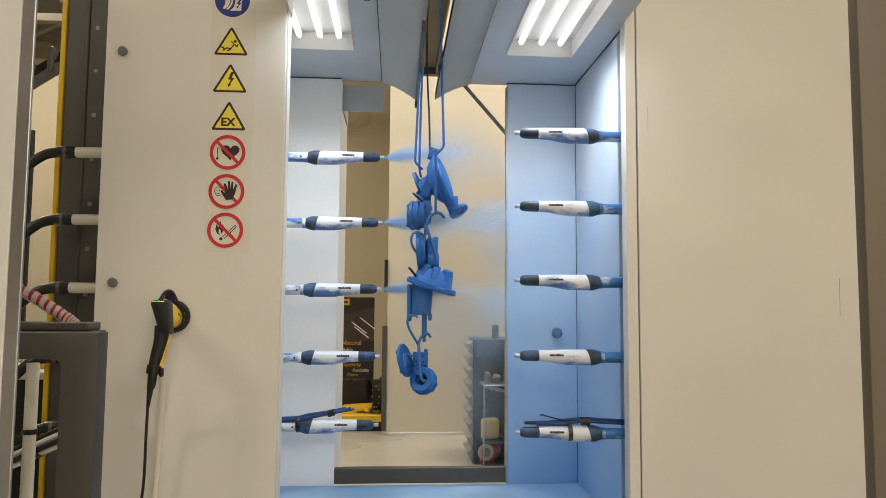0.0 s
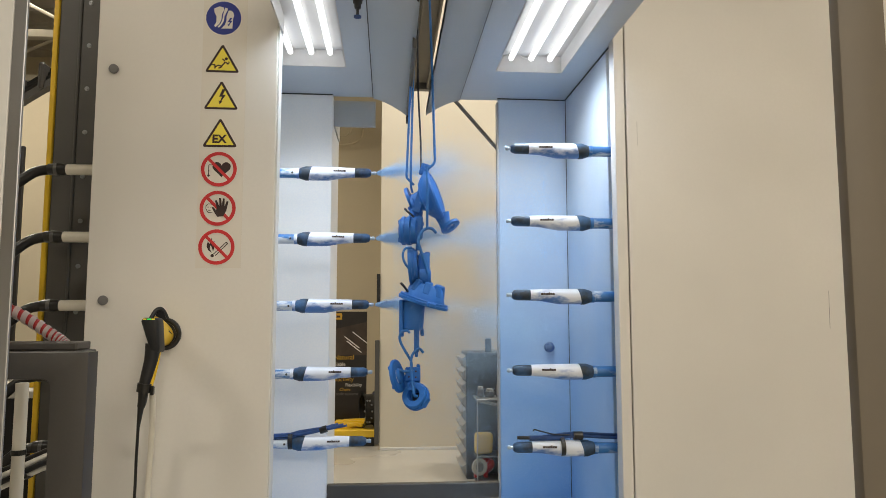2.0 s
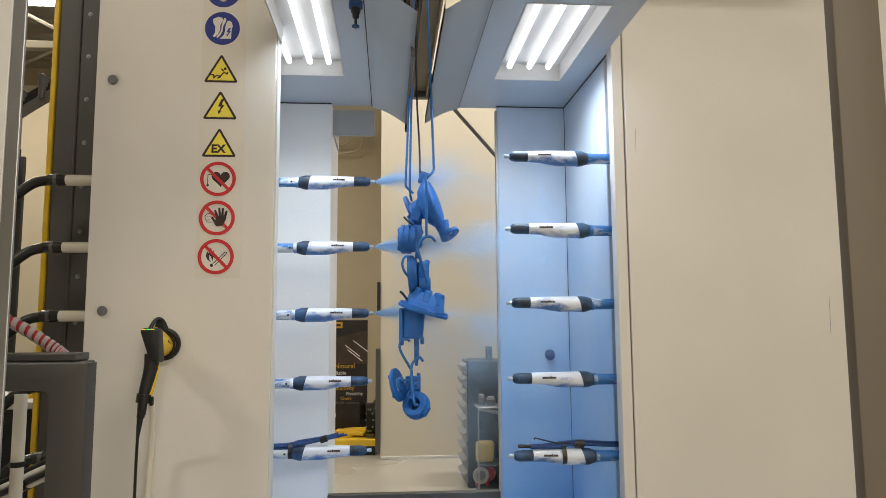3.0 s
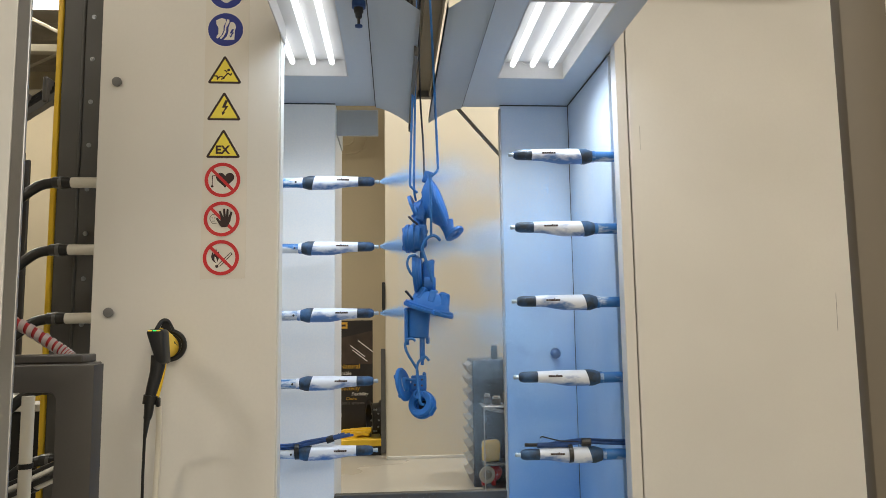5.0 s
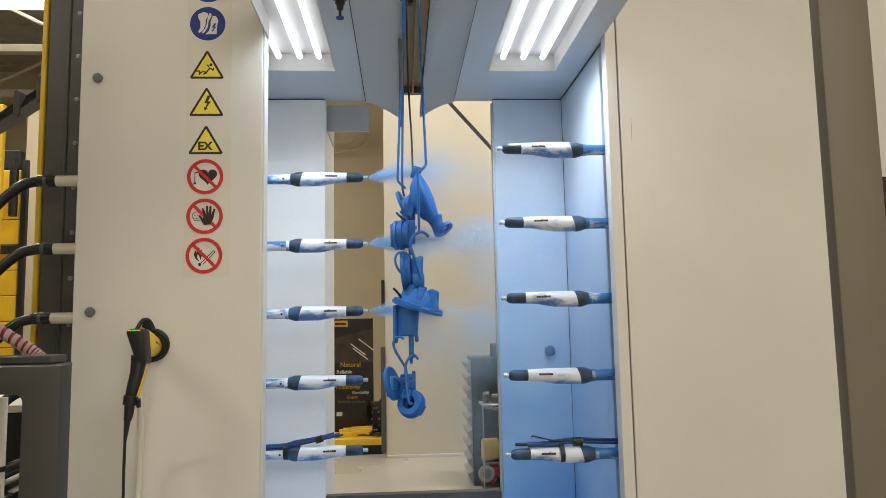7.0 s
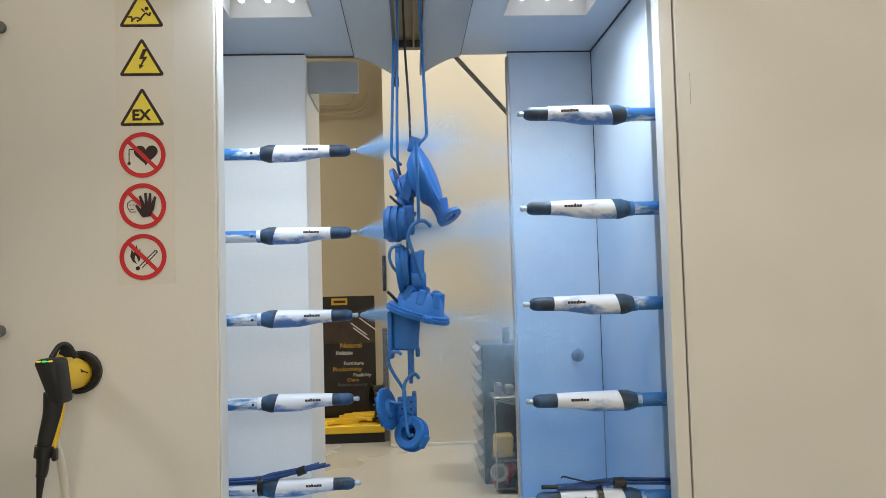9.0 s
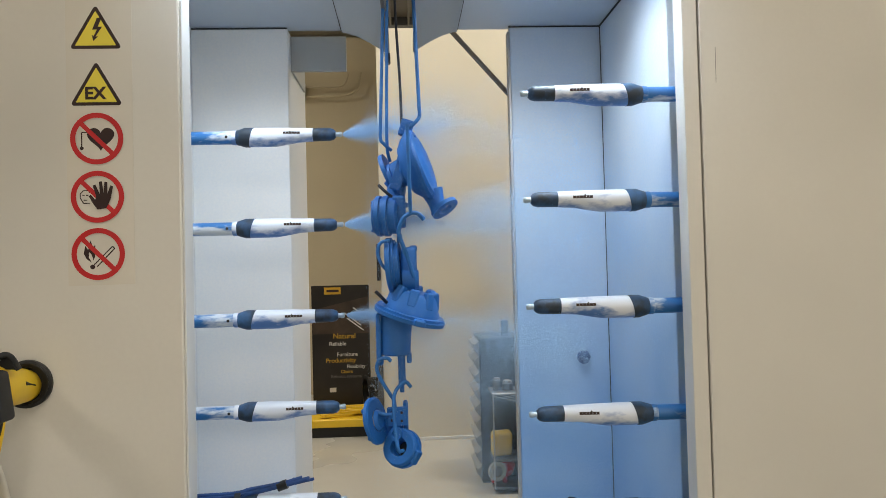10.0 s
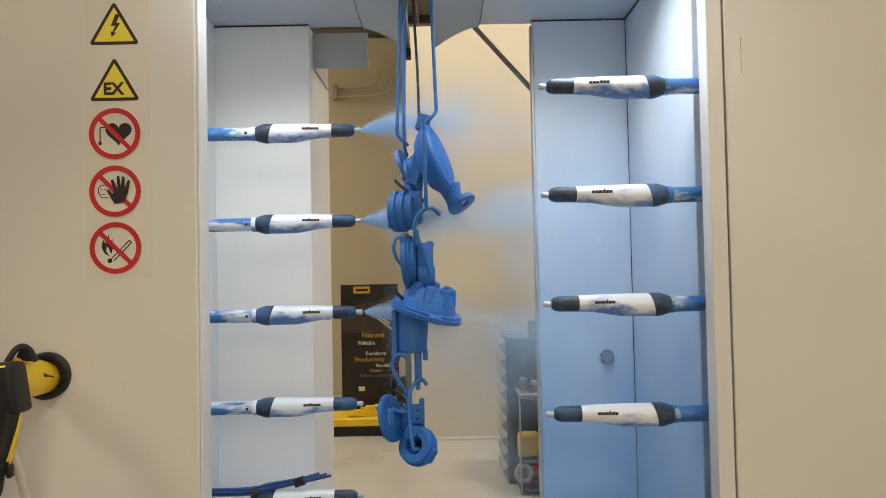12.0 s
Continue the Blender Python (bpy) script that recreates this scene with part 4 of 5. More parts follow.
def strokes(segments, w, y):
    bm = bmesh.new()
    for k, (a, b) in enumerate(segments):
        limb(bm, a, b, w, y - 0.00002 * k)
    return bm


BOLT = [(0.004, 0.062), (0.016, 0.062), (0.006, 0.043), (0.017, 0.043), (0.000, 0.022), (0.006, 0.022), (-0.006, 0.012), (-0.009, 0.025), (-0.004, 0.023), (0.004, 0.037), (-0.008, 0.037)]


def warning_triangle(zb, kind):
    t = on_panel(empty("warning_sign"), zb)
    part("margin", plate(rounded_triangle(0, -0.0012, 0.103, 0.0055), -0.0010, 0.0004), S_WHITE, t)
    part("border", plate(rounded_triangle(0, 0, 0.098, 0.0045), -0.0012, 0.0006), S_BLACK, t, "dark border")
    part("face", plate(rounded_triangle(0, 0.0062, 0.0765, 0.0008), -0.0016, 0.0006), S_YELLOW, t, "yellow face")
    if kind == "bolt":
        part("pictogram", plate([(x * 0.72, z * 0.88 + 0.004) for x, z in BOLT], -0.0020, 0.0006), S_BLACK, t, "black lightning bolt")
        words = "yellow triangular warning sticker with a black lightning bolt"
    elif kind == "ex":
        lettering("EX", 0.032, S_BLACK, t, -0.0215, -0.0017, 0.0125, "letters", 0.0011)
        words = "yellow triangular warning sticker lettered EX"
    else:
        bm = strokes([((-0.002, 0.018), (0.009, 0.031)), ((0.009, 0.031), (0.017, 0.024)), ((0.017, 0.024), (0.019, 0.032)), ((-0.002, 0.018), (-0.012, 0.021)), ((-0.012, 0.021), (-0.020, 0.014)), ((0.000, 0.017), (-0.010, 0.012)), ((0.007, 0.033), (0.000, 0.040)), ((-0.029, 0.022), (-0.020, 0.022)), ((-0.020, 0.022), (-0.020, 0.011))], 0.0036, -0.0019)
        plate(circle(0.011, 0.040, 0.0042, 16), -0.0021, 0.0006, bm)
        part("pictogram", bm, S_BLACK, t, "black slip-and-fall symbol")
        words = "yellow triangular warning sticker with a falling hazard symbol"
    return tagged(t, words, "warning sign", "stickers on the panel")


def prohibition(zc, kind):
    t = on_panel(empty("prohibition_sign"), zc)
    part("face", plate(circle(0, 0, 0.0505), -0.0012, 0.0006), S_WHITE, t)
    part("ring", ring_plate(0, 0, 0.0395, 0.049, -0.0028, 0.0006), S_RED, t, "red ring")
    strokes_of, dots, width, y = (), (), 0.002, -0.0018
    if kind == "heart":
        pts = [(0.007 + 0.00157 * 16 * math.sin(a) ** 3, 0.002 + 0.00153 * (13 * math.cos(a) - 5 * math.cos(2 * a) - 2 * math.cos(3 * a) - math.cos(4 * a))) for a in [2 * math.pi * i / 40 for i in range(40)]]
        shape, depth = pts, -0.0017
        strokes_of = (((-0.028, 0.012), (-0.028, -0.016)), ((-0.028, 0.012), (-0.016, 0.012)))
        dots = ((-0.028, -0.018, 0.0035),)
        words = "round red prohibition sticker with a black heart"
    elif kind == "palm":
        shape, depth = [(0.0, -0.024), (0.016, -0.022), (0.024, -0.006), (0.029, 0.019), (0.0245, 0.021), (0.0185, 0.005), (0.0185, 0.027), (0.0135, 0.028), (0.0115, 0.006), (0.0085, 0.029), (0.0035, 0.028), (0.005, 0.004), (-0.0035, 0.023), (-0.008, 0.021), (-0.002, 0.0), (-0.004, -0.006), (-0.012, 0.004), (-0.016, 0.001), (-0.006, -0.016)], -0.0034
        width = 0.0016
        strokes_of = (((-0.032, -0.002), (-0.032, 0.006)), ((-0.032, 0.006), (-0.026, 0.012)), ((-0.026, 0.012), (-0.018, 0.012)), ((-0.018, 0.012), (-0.014, 0.008)), ((-0.032, -0.002), (-0.026, -0.012)), ((-0.026, -0.012), (-0.014, -0.012)), ((-0.028, 0.003), (-0.024, 0.003)), ((-0.021, 0.003), (-0.017, 0.003)), ((-0.026, -0.006), (-0.019, -0.006)))
        words = "round red prohibition sticker with a black palm symbol"
    else:
        shape, depth = [(-0.012, -0.016), (-0.022, -0.009), (-0.027, 0.002), (-0.024, 0.016), (-0.019, 0.008), (-0.014, 0.026), (-0.010, 0.012), (-0.006, 0.018), (-0.006, -0.002), (-0.009, -0.012), (-0.013, 0.0), (-0.017, 0.004), (-0.018, -0.006)], -0.0017
        dots = ((-0.011, -0.024, 0.0045),)
        strokes_of = (((-0.008, -0.020), (0.026, 0.014)), ((-0.003, -0.024), (0.030, 0.010)), ((0.026, 0.014), (0.030, 0.010)))
        words = "round red prohibition sticker with a black flame symbol"
    part("pictogram", plate(shape, depth, 0.0006), S_BLACK, t, "black symbol")
    for a, b in strokes_of:
        part("stroke", limb(bmesh.new(), a, b, width, y), S_BLACK, t)
    for x, z, r in dots:
        part("dot", plate(circle(x, z, r, 14), -0.0019, 0.0006), S_BLACK, t)
    part("slash", limb(bmesh.new(), (-0.031, 0.031), (0.031, -0.031), 0.0085, -0.0026), S_RED, t, "red diagonal bar")
    return tagged(t, words, "prohibition sign", "stickers on the panel")


def mandatory(zc, kind):
    t = on_panel(empty("mandatory_sign"), zc)
    part("rim", plate(circle(0, 0, 0.051), -0.0012, 0.0006), S_WHITE, t)
    part("face", plate(circle(0, 0, 0.049), -0.0016, 0.0006), S_BLUE, t, "dark blue face")
    if kind == "shoe":
        bm = plate([(-0.027, 0.027), (-0.012, 0.034), (-0.001, 0.031), (0.001, 0.024), (-0.006, 0.010), (-0.006, -0.004), (-0.012, -0.018), (-0.022, -0.027), (-0.026, -0.024), (-0.020, -0.012), (-0.020, 0.004), (-0.026, 0.016)], -0.002, 0.0006)
        plate([(0.004, 0.031), (0.010, 0.029), (0.010, 0.022), (0.002, 0.006), (0.001, -0.008), (-0.006, -0.022), (-0.013, -0.029), (-0.016, -0.026), (-0.008, -0.016), (-0.003, -0.004), (-0.002, 0.010)], -0.002, 0.0006, bm)
        plate([(0.013, 0.022), (0.020, 0.023), (0.026, 0.018), (0.029, 0.008), (0.026, -0.004), (0.025, -0.030), (-0.006, -0.031), (0.004, -0.020), (0.008, -0.006), (0.008, 0.006)], -0.002, 0.0006, bm)
        words = "round blue sticker with white safety shoe symbol"
        part("pictogram", bm, S_WHITE, t, "white shoe symbol")
        part("bolt", plate([(x * 0.5 + 0.016, z * 0.5 - 0.03) for x, z in BOLT], -0.0026, 0.0006), S_BLUE, t)
    else:
        words = "round blue sticker with white ear protection symbol"
        part("pictogram", plate([(0.019 * math.cos(a), -0.006 + 0.026 * math.sin(a)) for a in [2 * math.pi * i / 28 for i in range(28)]], -0.002, 0.0006), S_WHITE, t, "white round symbol")
        part("head_band", ring_plate(0, 0.0, 0.0255, 0.029, -0.0023, 0.0006, 32), S_WHITE, t)
        for x in (-0.026, 0.026):
            part("ear_cup", plate([(x + 0.0065 * math.cos(a), -0.006 + 0.012 * math.sin(a)) for a in [2 * math.pi * i / 18 for i in range(18)]], -0.0028, 0.0006), S_WHITE, t)
    return tagged(t, words, "mandatory sign", "stickers on the panel")


mandatory(2.012, "plain")
mandatory(1.900, "shoe")
warning_triangle(1.7405, "slip")
warning_triangle(1.6335, "bolt")
warning_triangle(1.5255, "ex")
prohibition(1.4625, "heart")
prohibition(1.3525, "palm")
prohibition(1.2445, "flame")

# ---- hand-held gun parked on the front panel ----
HX, HZ = -0.678, 1.001
t = tagged(empty("parked_spray_gun", HX, YF, HZ), "black and yellow manual spray gun parked in a panel holder", "spray gun")
part("holder", lathe([(0, 0.034), (0, 0.047), (0.004, 0.050), (0.014, 0.050), (0.0165, 0.046), (0.014, 0.036), (0.004, 0.034)], 36, axis_to((0, 0, 0), (0.1, -1, 0.0))), BLACK_MATT, t, "round black holder flange", 35)
part("holder_disc", lathe([(0.001, 0.034), (0.005, 0.0335)], 30, axis_to((0, 0, 0), (0.1, -1, 0.0))), BLACK, t)
part("holder_ring", lathe([(0.015, 0.042), (0.015, 0.0445), (0.0175, 0.0452), (0.019, 0.0435), (0.019, 0.042)], 36, axis_to((0, 0, 0), (0.1, -1, 0.0))), BLACK, t, "glossy black ring", 35)
way = Vector((0.12, -1, 0.16)).normalized()
body = axis_to((-0.002, -0.006, -0.004), way)
part("barrel", add_loft(bmesh.new(), [(0.0, 0.029, 0.033, 0), (0.05, 0.029, 0.038, 0), (0.10, 0.027, 0.041, 0), (0.135, 0.023, 0.038, 0)], 24, body), YELLOW, t, "yellow barrel shell", 50)
part("barrel_stripe", add_loft(bmesh.new(), [(0.030, 0.0295, 0.010, -0.004), (0.075, 0.0297, 0.012, 0.0)], 16, body), BLACK_MATT, t)
bm = bmesh.new()
add_box(bm, -0.006, 0.042, -0.202, -0.142, -0.048, 0.05, 0.011, 3)
for v in bm.verts:
    g = max(0.0, min(1.0, 0.04 - v.co.z) / 0.088)
    v.co.x = 0.018 + (v.co.x - 0.018) * (1.0 - 0.48 * g) + 0.013 * g
    v.co.y += 0.018 * g
part("rear_housing", bm, BLACK_MATT, t, "black rear housing with lights", 40)
part("hook", tube([(0.006, -0.15, 0.048), (0.016, -0.135, 0.072), (0.03, -0.125, 0.072), (0.042, -0.115, 0.045)], 0.006, 10, 6), BLACK_MATT, t, "black hanging hook", 60)
part("cheek", plate([(0.008, 0.048), (0.018, 0.073), (0.032, 0.073), (0.042, 0.046)], -0.128, 0.012), BLACK_MATT, t)
for dx, m, n_ in ((0.006, YELLOW_LED, "yellow_light"), (0.018, GREEN_LED, "green_light"), (0.029, YELLOW_LED, "yellow_light")):
    part(n_, box(dx - 0.0045, dx + 0.0045, -0.204, -0.196, 0.0445, 0.0475, 0.001), m, t, "small lit indicator")
bm = bmesh.new()
grip = [(0.021, -0.165, -0.024), (0.017, -0.165, -0.068), (0.008, -0.17, -0.113), (0.002, -0.172, -0.143)]
add_tube(bm, grip, lambda u: 0.0215 - 0.007 * u, 16, 8)
part("grip", bm, BLACK_MATT, t, "black curved grip", 60)
part("grip_strip", tube([(0.035, -0.16, -0.028), (0.031, -0.162, -0.068), (0.023, -0.165, -0.113), (0.017, -0.168, -0.14)], 0.0075, 10, 6), YELLOW, t, "yellow grip edge", 60)
part("cable_ring", lathe([(0, 0.0165), (0, 0.0195), (0.024, 0.0195), (0.024, 0.0165)], 22, axis_to((0.004, -0.171, -0.133), (-0.12, 0, -1))), BLACK, t, "", 40)
part("ring_lug", box(0.020, 0.030, -0.18, -0.165, -0.166, -0.140, 0.003), BLACK, t)
part("plug", add_tube(bmesh.new(), [(0.001, -0.172, -0.153), (-0.001, -0.172, -0.183), (-0.004, -0.172, -0.198)], lambda u: 0.0135 - 0.003 * u, 16, 6), BLACK, t, "", 60)
part("strain_relief", add_tube(bmesh.new(), [(-0.004, -0.172, -0.196), (-0.01, -0.17, -0.253)], lambda u: 0.009 - 0.0045 * u, 14, 6), BLACK, t, "", 60)
part("cable", tube([(-0.01, -0.17, -0.248), (-0.015, -0.16, -0.338), (-0.024, -0.14, -0.478), (-0.0487, -0.12, -0.6584), (-0.0437, -0.1, -0.9084), (0.0063, -0.12, -1.006), (0.1563, -0.14, -1.008)], 0.0042, 10, 8), BLACK, t, "thin black cable", 60)
part("powder_hose", tube([(0.012, -0.15, -0.118), (0.004, -0.10, -0.2), (-0.012, -0.05, -0.32), (-0.026, -0.035, -0.6), (-0.026, -0.035, -0.9), (0.02, -0.05, -0.988), (0.16, -0.07, -0.992)], 0.0085, 12, 8), CREAM_TUBE, t, "translucent cream powder hose", 60)

# ---- hanging castings ----
PY = 2.42


def hang(name, x, y, z, label, category="casting", group="blue coated castings"):
    return tagged(empty(name, x, y, z), label, category, group)


# volute casting
t = hang("pump_casting", 0.150, PY, 1.478, "bright blue coated pump casting hanging from wire hooks")
nrm = Vector((0.93, -0.20, 0.33)).normalized()
dn = Vector((0.30, -0.05, -0.95))
dn = (dn - nrm * dn.dot(nrm)).normalized()
m = axis_to((0.012, 0, 0.0), nrm)
part("volute", lathe([(-0.042, 0.045), (-0.038, 0.060), (-0.024, 0.076), (-0.010, 0.088), (0.006, 0.091), (0.012, 0.086), (0.014, 0.07), (0.018, 0.064), (0.021, 0.045)], 36, m), BLUE, t, "", 30)
part("rim", lathe([(-0.004, 0.090), (-0.004, 0.095), (0.005, 0.095), (0.005, 0.090)], 36, m), BLUE, t, "", 30)
part("hub", lathe([(-0.040, 0.044), (-0.05, 0.036), (-0.074, 0.032), (-0.08, 0.024)], 28, m), BLUE, t, "", 30)
part("inlet_flange", lathe([(-0.092, 0.02), (-0.092, 0.043), (-0.082, 0.043), (-0.082, 0.02)], 28, m @ Matrix.Translation((0.01, 0, -0.01))), BLUE, t, "", 30)
o = Vector((0.012, 0, 0)) + dn * 0.07 + nrm * 0.004
part("outlet", lathe([(0, 0.028), (0.03, 0.021), (0.052, 0.020)], 24, axis_to(o, dn)), BLUE, t, "", 30)
part("outlet_flange", lathe([(0.052, 0.018), (0.052, 0.036), (0.062, 0.036), (0.062, 0.018)], 28, axis_to(o, (dn + nrm * 0.25 + Vector((0, -0.25, 0))).normalized())), BLUE, t, "", 30)
part("lug", add_box(bmesh.new(), -0.016, 0.016, -0.012, 0.012, -0.012, 0.03, 0.004, 2, Matrix.Translation((-0.025, 0, 0.085)) @ Matrix.Rotation(radians(18), 4, "Y")), BLUE, t)
part("web", add_box(bmesh.new(), -0.03, 0.0, -0.006, 0.006, -0.07, 0.075, 0.003, 1, Matrix.Translation((-0.02, -0.02, 0)) @ Matrix.Rotation(radians(18), 4, "Y")), BLUE, t)

# small flanged elbow beside it
t = hang("pipe_elbow", 0.088, PY + 0.03, 1.452, "small blue coated flanged pipe elbow")
part("flange", lathe([(0, 0.02), (0, 0.05), (0.011, 0.05), (0.011, 0.02)], 28, axis_to((-0.012, 0, 0.01), (0.88, -0.2, 0.36))), BLUE, t, "", 30)
part("bend", tube([(0, 0, 0.0), (0.012, 0.0, -0.02), (0.006, 0.0, -0.07)], 0.024, 18, 6), BLUE, t, "", 60)
part("base_flange", lathe([(0, 0.02), (0, 0.035), (0.01, 0.035), (0.01, 0.02)], 24, axis_to((0.006, 0, -0.075), (0, 0, 1))), BLUE, t, "", 30)

# bearing housing
t = hang("bearing_housing", 0.078, PY, 1.353, "ribbed blue coated bearing housing")
part("drum", lathe([(-0.030, 0.042), (-0.027, 0.050), (-0.016, 0.051), (-0.016, 0.047), (-0.008, 0.047), (-0.008, 0.051), (0.004, 0.051), (0.004, 0.045), (0.024, 0.045), (0.029, 0.038)], 32, axis_to((0, 0, 0), (1, -0.18, 0))), BLUE, t, "", 30)
part("cover", lathe([(-0.037, 0.028), (-0.034, 0.043), (-0.0302, 0.043)], 32, axis_to((0, 0, 0), (1, -0.18, 0))), BLUE, t, "", 30)
for k in range(6):
    a = 2 * math.pi * k / 6 + 0.3
    part("stud", lathe([(-0.042, 0.004), (-0.031, 0.0045)], 8, axis_to((0, 0.037 * math.cos(a), 0.037 * math.sin(a)), (1, -0.18, 0))), BLUE, t)
part("ear", box(0.02, 0.034, -0.012, 0.012, -0.068, -0.045, 0.003), BLUE, t)
part("block", box(0.012, 0.044, -0.03, 0.03, -0.03, 0.048, 0.006, 2), BLUE, t)

# end cover with discs
t = hang("end_cover", 0.098, PY, 1.232, "stacked blue coated end cover with a block boss")
part("disc", lathe([(-0.022, 0.05), (-0.022, 0.068), (-0.010, 0.068), (-0.010, 0.062), (-0.002, 0.062), (-0.002, 0.056), (0.008, 0.054)], 36, axis_to((0, 0, 0), (1, -0.12, 0.06))), BLUE, t, "", 30)
part("boss", add_box(bmesh.new(), 0.008, 0.048, -0.03, 0.03, -0.05, 0.042, 0.01, 3), BLUE, t, "", 40)
part("bolt_pad", box(0.03, 0.05, -0.02, 0.02, 0.03, 0.046, 0.004), BLUE, t)
part("bulge", lathe([(0, 0.03), (0.03, 0.03), (0.04, 0.022)], 22, axis_to((0.012, -0.01, -0.038), (1, 0, 0))), BLUE, t, "", 30)

# bell housing with a wide brim
t = hang("bell_housing", 0.128, PY, 1.112, "domed blue coated bell housing with wide brim")
ax = Vector((0.29, -0.10, 0.95)).normalized()
m = axis_to((0, 0, 0), ax)
part("brim", lathe([(-0.014, 0.07), (-0.014, 0.089), (-0.004, 0.091), (-0.003, 0.086), (0.004, 0.086), (0.004, 0.07)], 40, m), BLUE, t, "", 30)
part("dome", lathe([(0.004, 0.072), (0.012, 0.070), (0.046, 0.056), (0.053, 0.048), (0.055, 0.02)], 36, m), BLUE, t, "", 30)
for k in range(8):
    a = 2 * math.pi * k / 8
    mm = m @ Matrix.Rotation(a, 4, "X")
    part("rib", add_box(bmesh.new(), 0.006, 0.05, 0.05, 0.07, -0.012, 0.012, 0.004, 1, mm @ Matrix.Rotation(radians(-14), 4, "Z")), BLUE, t)
part("brim_lug", add_box(bmesh.new(), -0.013, 0.003, 0.082, 0.102, -0.014, 0.014, 0.003, 1, m @ Matrix.Rotation(radians(200), 4, "X")), BLUE, t)
part("brim_lug", add_box(bmesh.new(), -0.013, 0.003, 0.082, 0.102, -0.014, 0.014, 0.003, 1, m @ Matrix.Rotation(radians(20), 4, "X")), BLUE, t)

# motor bracket below
t = hang("motor_bracket", 0.088, PY + 0.012, 1.062, "blue coated motor bracket with a long foot")
part("barrel", lathe([(-0.055, 0.034), (-0.05, 0.040), (0.04, 0.042), (0.05, 0.036)], 30, axis_to((0, 0, 0), (0.05, 0, 1))), BLUE, t, "", 30)
part("plate", add_box(bmesh.new(), -0.046, -0.034, -0.035, 0.035, -0.068, 0.05, 0.003, 1), BLUE, t)
part("tab", box(-0.044, -0.030, -0.02, 0.02, -0.078, -0.06, 0.003), BLUE, t)
part("tab", box(0.028, 0.040, -0.02, 0.02, -0.075, -0.05, 0.003), BLUE, t)
part("foot", add_box(bmesh.new(), 0.006, 0.024, -0.012, 0.006, -0.13, -0.05, 0.003, 1), BLUE, t)
part("foot_tip", add_box(bmesh.new(), 0.009, 0.020, -0.01, 0.004, -0.148, -0.128, 0.002, 1), BLUE, t)

# lowest group
t = hang("flange_plate", 0.036, PY - 0.02, 0.852, "round blue coated flange plate with a hole")
m = axis_to((0, 0, 0), (0.90, -0.36, 0.22))
part("plate", lathe([(-0.006, 0.028), (-0.007, 0.052), (-0.004, 0.057), (0.004, 0.057), (0.007, 0.052), (0.007, 0.028), (-0.006, 0.028)], 36, m), BLUE, t, "", 30)
part("hub", lathe([(0.007, 0.026), (0.012, 0.022), (0.015, 0.018)], 28, m), BLUE, t, "", 30)
for k in range(4):
    a = math.pi / 4 + math.pi / 2 * k
    part("bolt_boss", lathe([(-0.012, 0.006), (-0.007, 0.007)], 12, m @ Matrix.Translation((0, 0.046 * math.cos(a), 0.046 * math.sin(a)))), BLUE, t)
t = hang("angle_bracket", 0.088, PY + 0.015, 0.852, "blue coated angle bracket with black discs as bolt holes")
bm = add_box(bmesh.new(), -0.024, 0.028, -0.02, -0.01, -0.02, 0.028, 0.003, 1)
add_box(bm, 0.016, 0.028, -0.0095, 0.03, -0.06, 0.036, 0.003, 1)
add_box(bm, -0.03, 0.0155, -0.0095, 0.03, -0.06, 0.0, 0.005, 1)
part("body", bm, BLUE, t)
# Bolt holes are black discs on the face, their shade put into colour.
for x, z in ((-0.012, 0.016), (-0.012, -0.004), (0.012, 0.014), (0.012, -0.006)):
    part("hole_disc", lathe([(0, 0.0035), (0.001, 0.003)], 12, axis_to((x, -0.0202, z), (0, -1, 0))), S_BLACK, t)
t = hang("ring_casting", 0.100, PY - 0.02, 0.783, "thick blue coated ring casting, dark disc in its bore")
m = axis_to((0, 0, 0), (-0.42, -0.80, 0.36))
part("ring", lathe([(0.022, 0.0225), (0.022, 0.040), (0.018, 0.0435), (0.004, 0.0435), (0.004, 0.047), (-0.010, 0.047), (-0.010, 0.042), (-0.022, 0.039), (-0.022, 0.018), (0.0, 0.018), (0.0, 0.0225), (0.022, 0.0225)], 40, m), BLUE, t, "", 30)
# Dark disc in the bore: the hole's shade put into a colour.
part("bore_shade_disc", lathe([(-0.020, 0.018), (-0.016, 0.0178)], 30, m), DARK_WIRE, t)
part("spout", lathe([(0.0, 0.009), (0.0, 0.017), (0.032, 0.017), (0.032, 0.009), (0.028, 0.008)], 22, m @ Matrix.Translation((-0.004, 0.008, 0.030))), BLUE, t, "", 30)
part("step", add_box(bmesh.new(), -0.012, 0.014, 0.038, 0.050, -0.018, 0.018, 0.003, 1, m @ Matrix.Rotation(radians(-60), 4, "X")), BLUE, t)


def wire(name, pts, r, material, label, steps=6):
    return tagged(part(name, tube(pts, r, 10, steps), material, None, "", 60), label, "hook", "wire hooks")


wire("wire_hook", [(0.095, 2.44, 2.56), (0.090, 2.43, 2.2), (0.078, 2.42, 1.9), (0.066, PY - 0.02, 1.60), (0.064, PY - 0.02, 1.545), (0.072, PY - 0.02, 1.53), (0.09, PY - 0.01, 1.515)], 0.0042, BLUE_WIRE, "long blue coated wire hook from the conveyor")
wire("wire_hook", [(0.098, 2.47, 2.56), (0.094, 2.45, 2.2), (0.086, 2.44, 1.86), (0.080, PY, 1.6), (0.080, PY, 1.52), (0.086, PY + 0.01, 1.49)], 0.0042, BLUE_WIRE, "long blue coated wire hook from the conveyor")
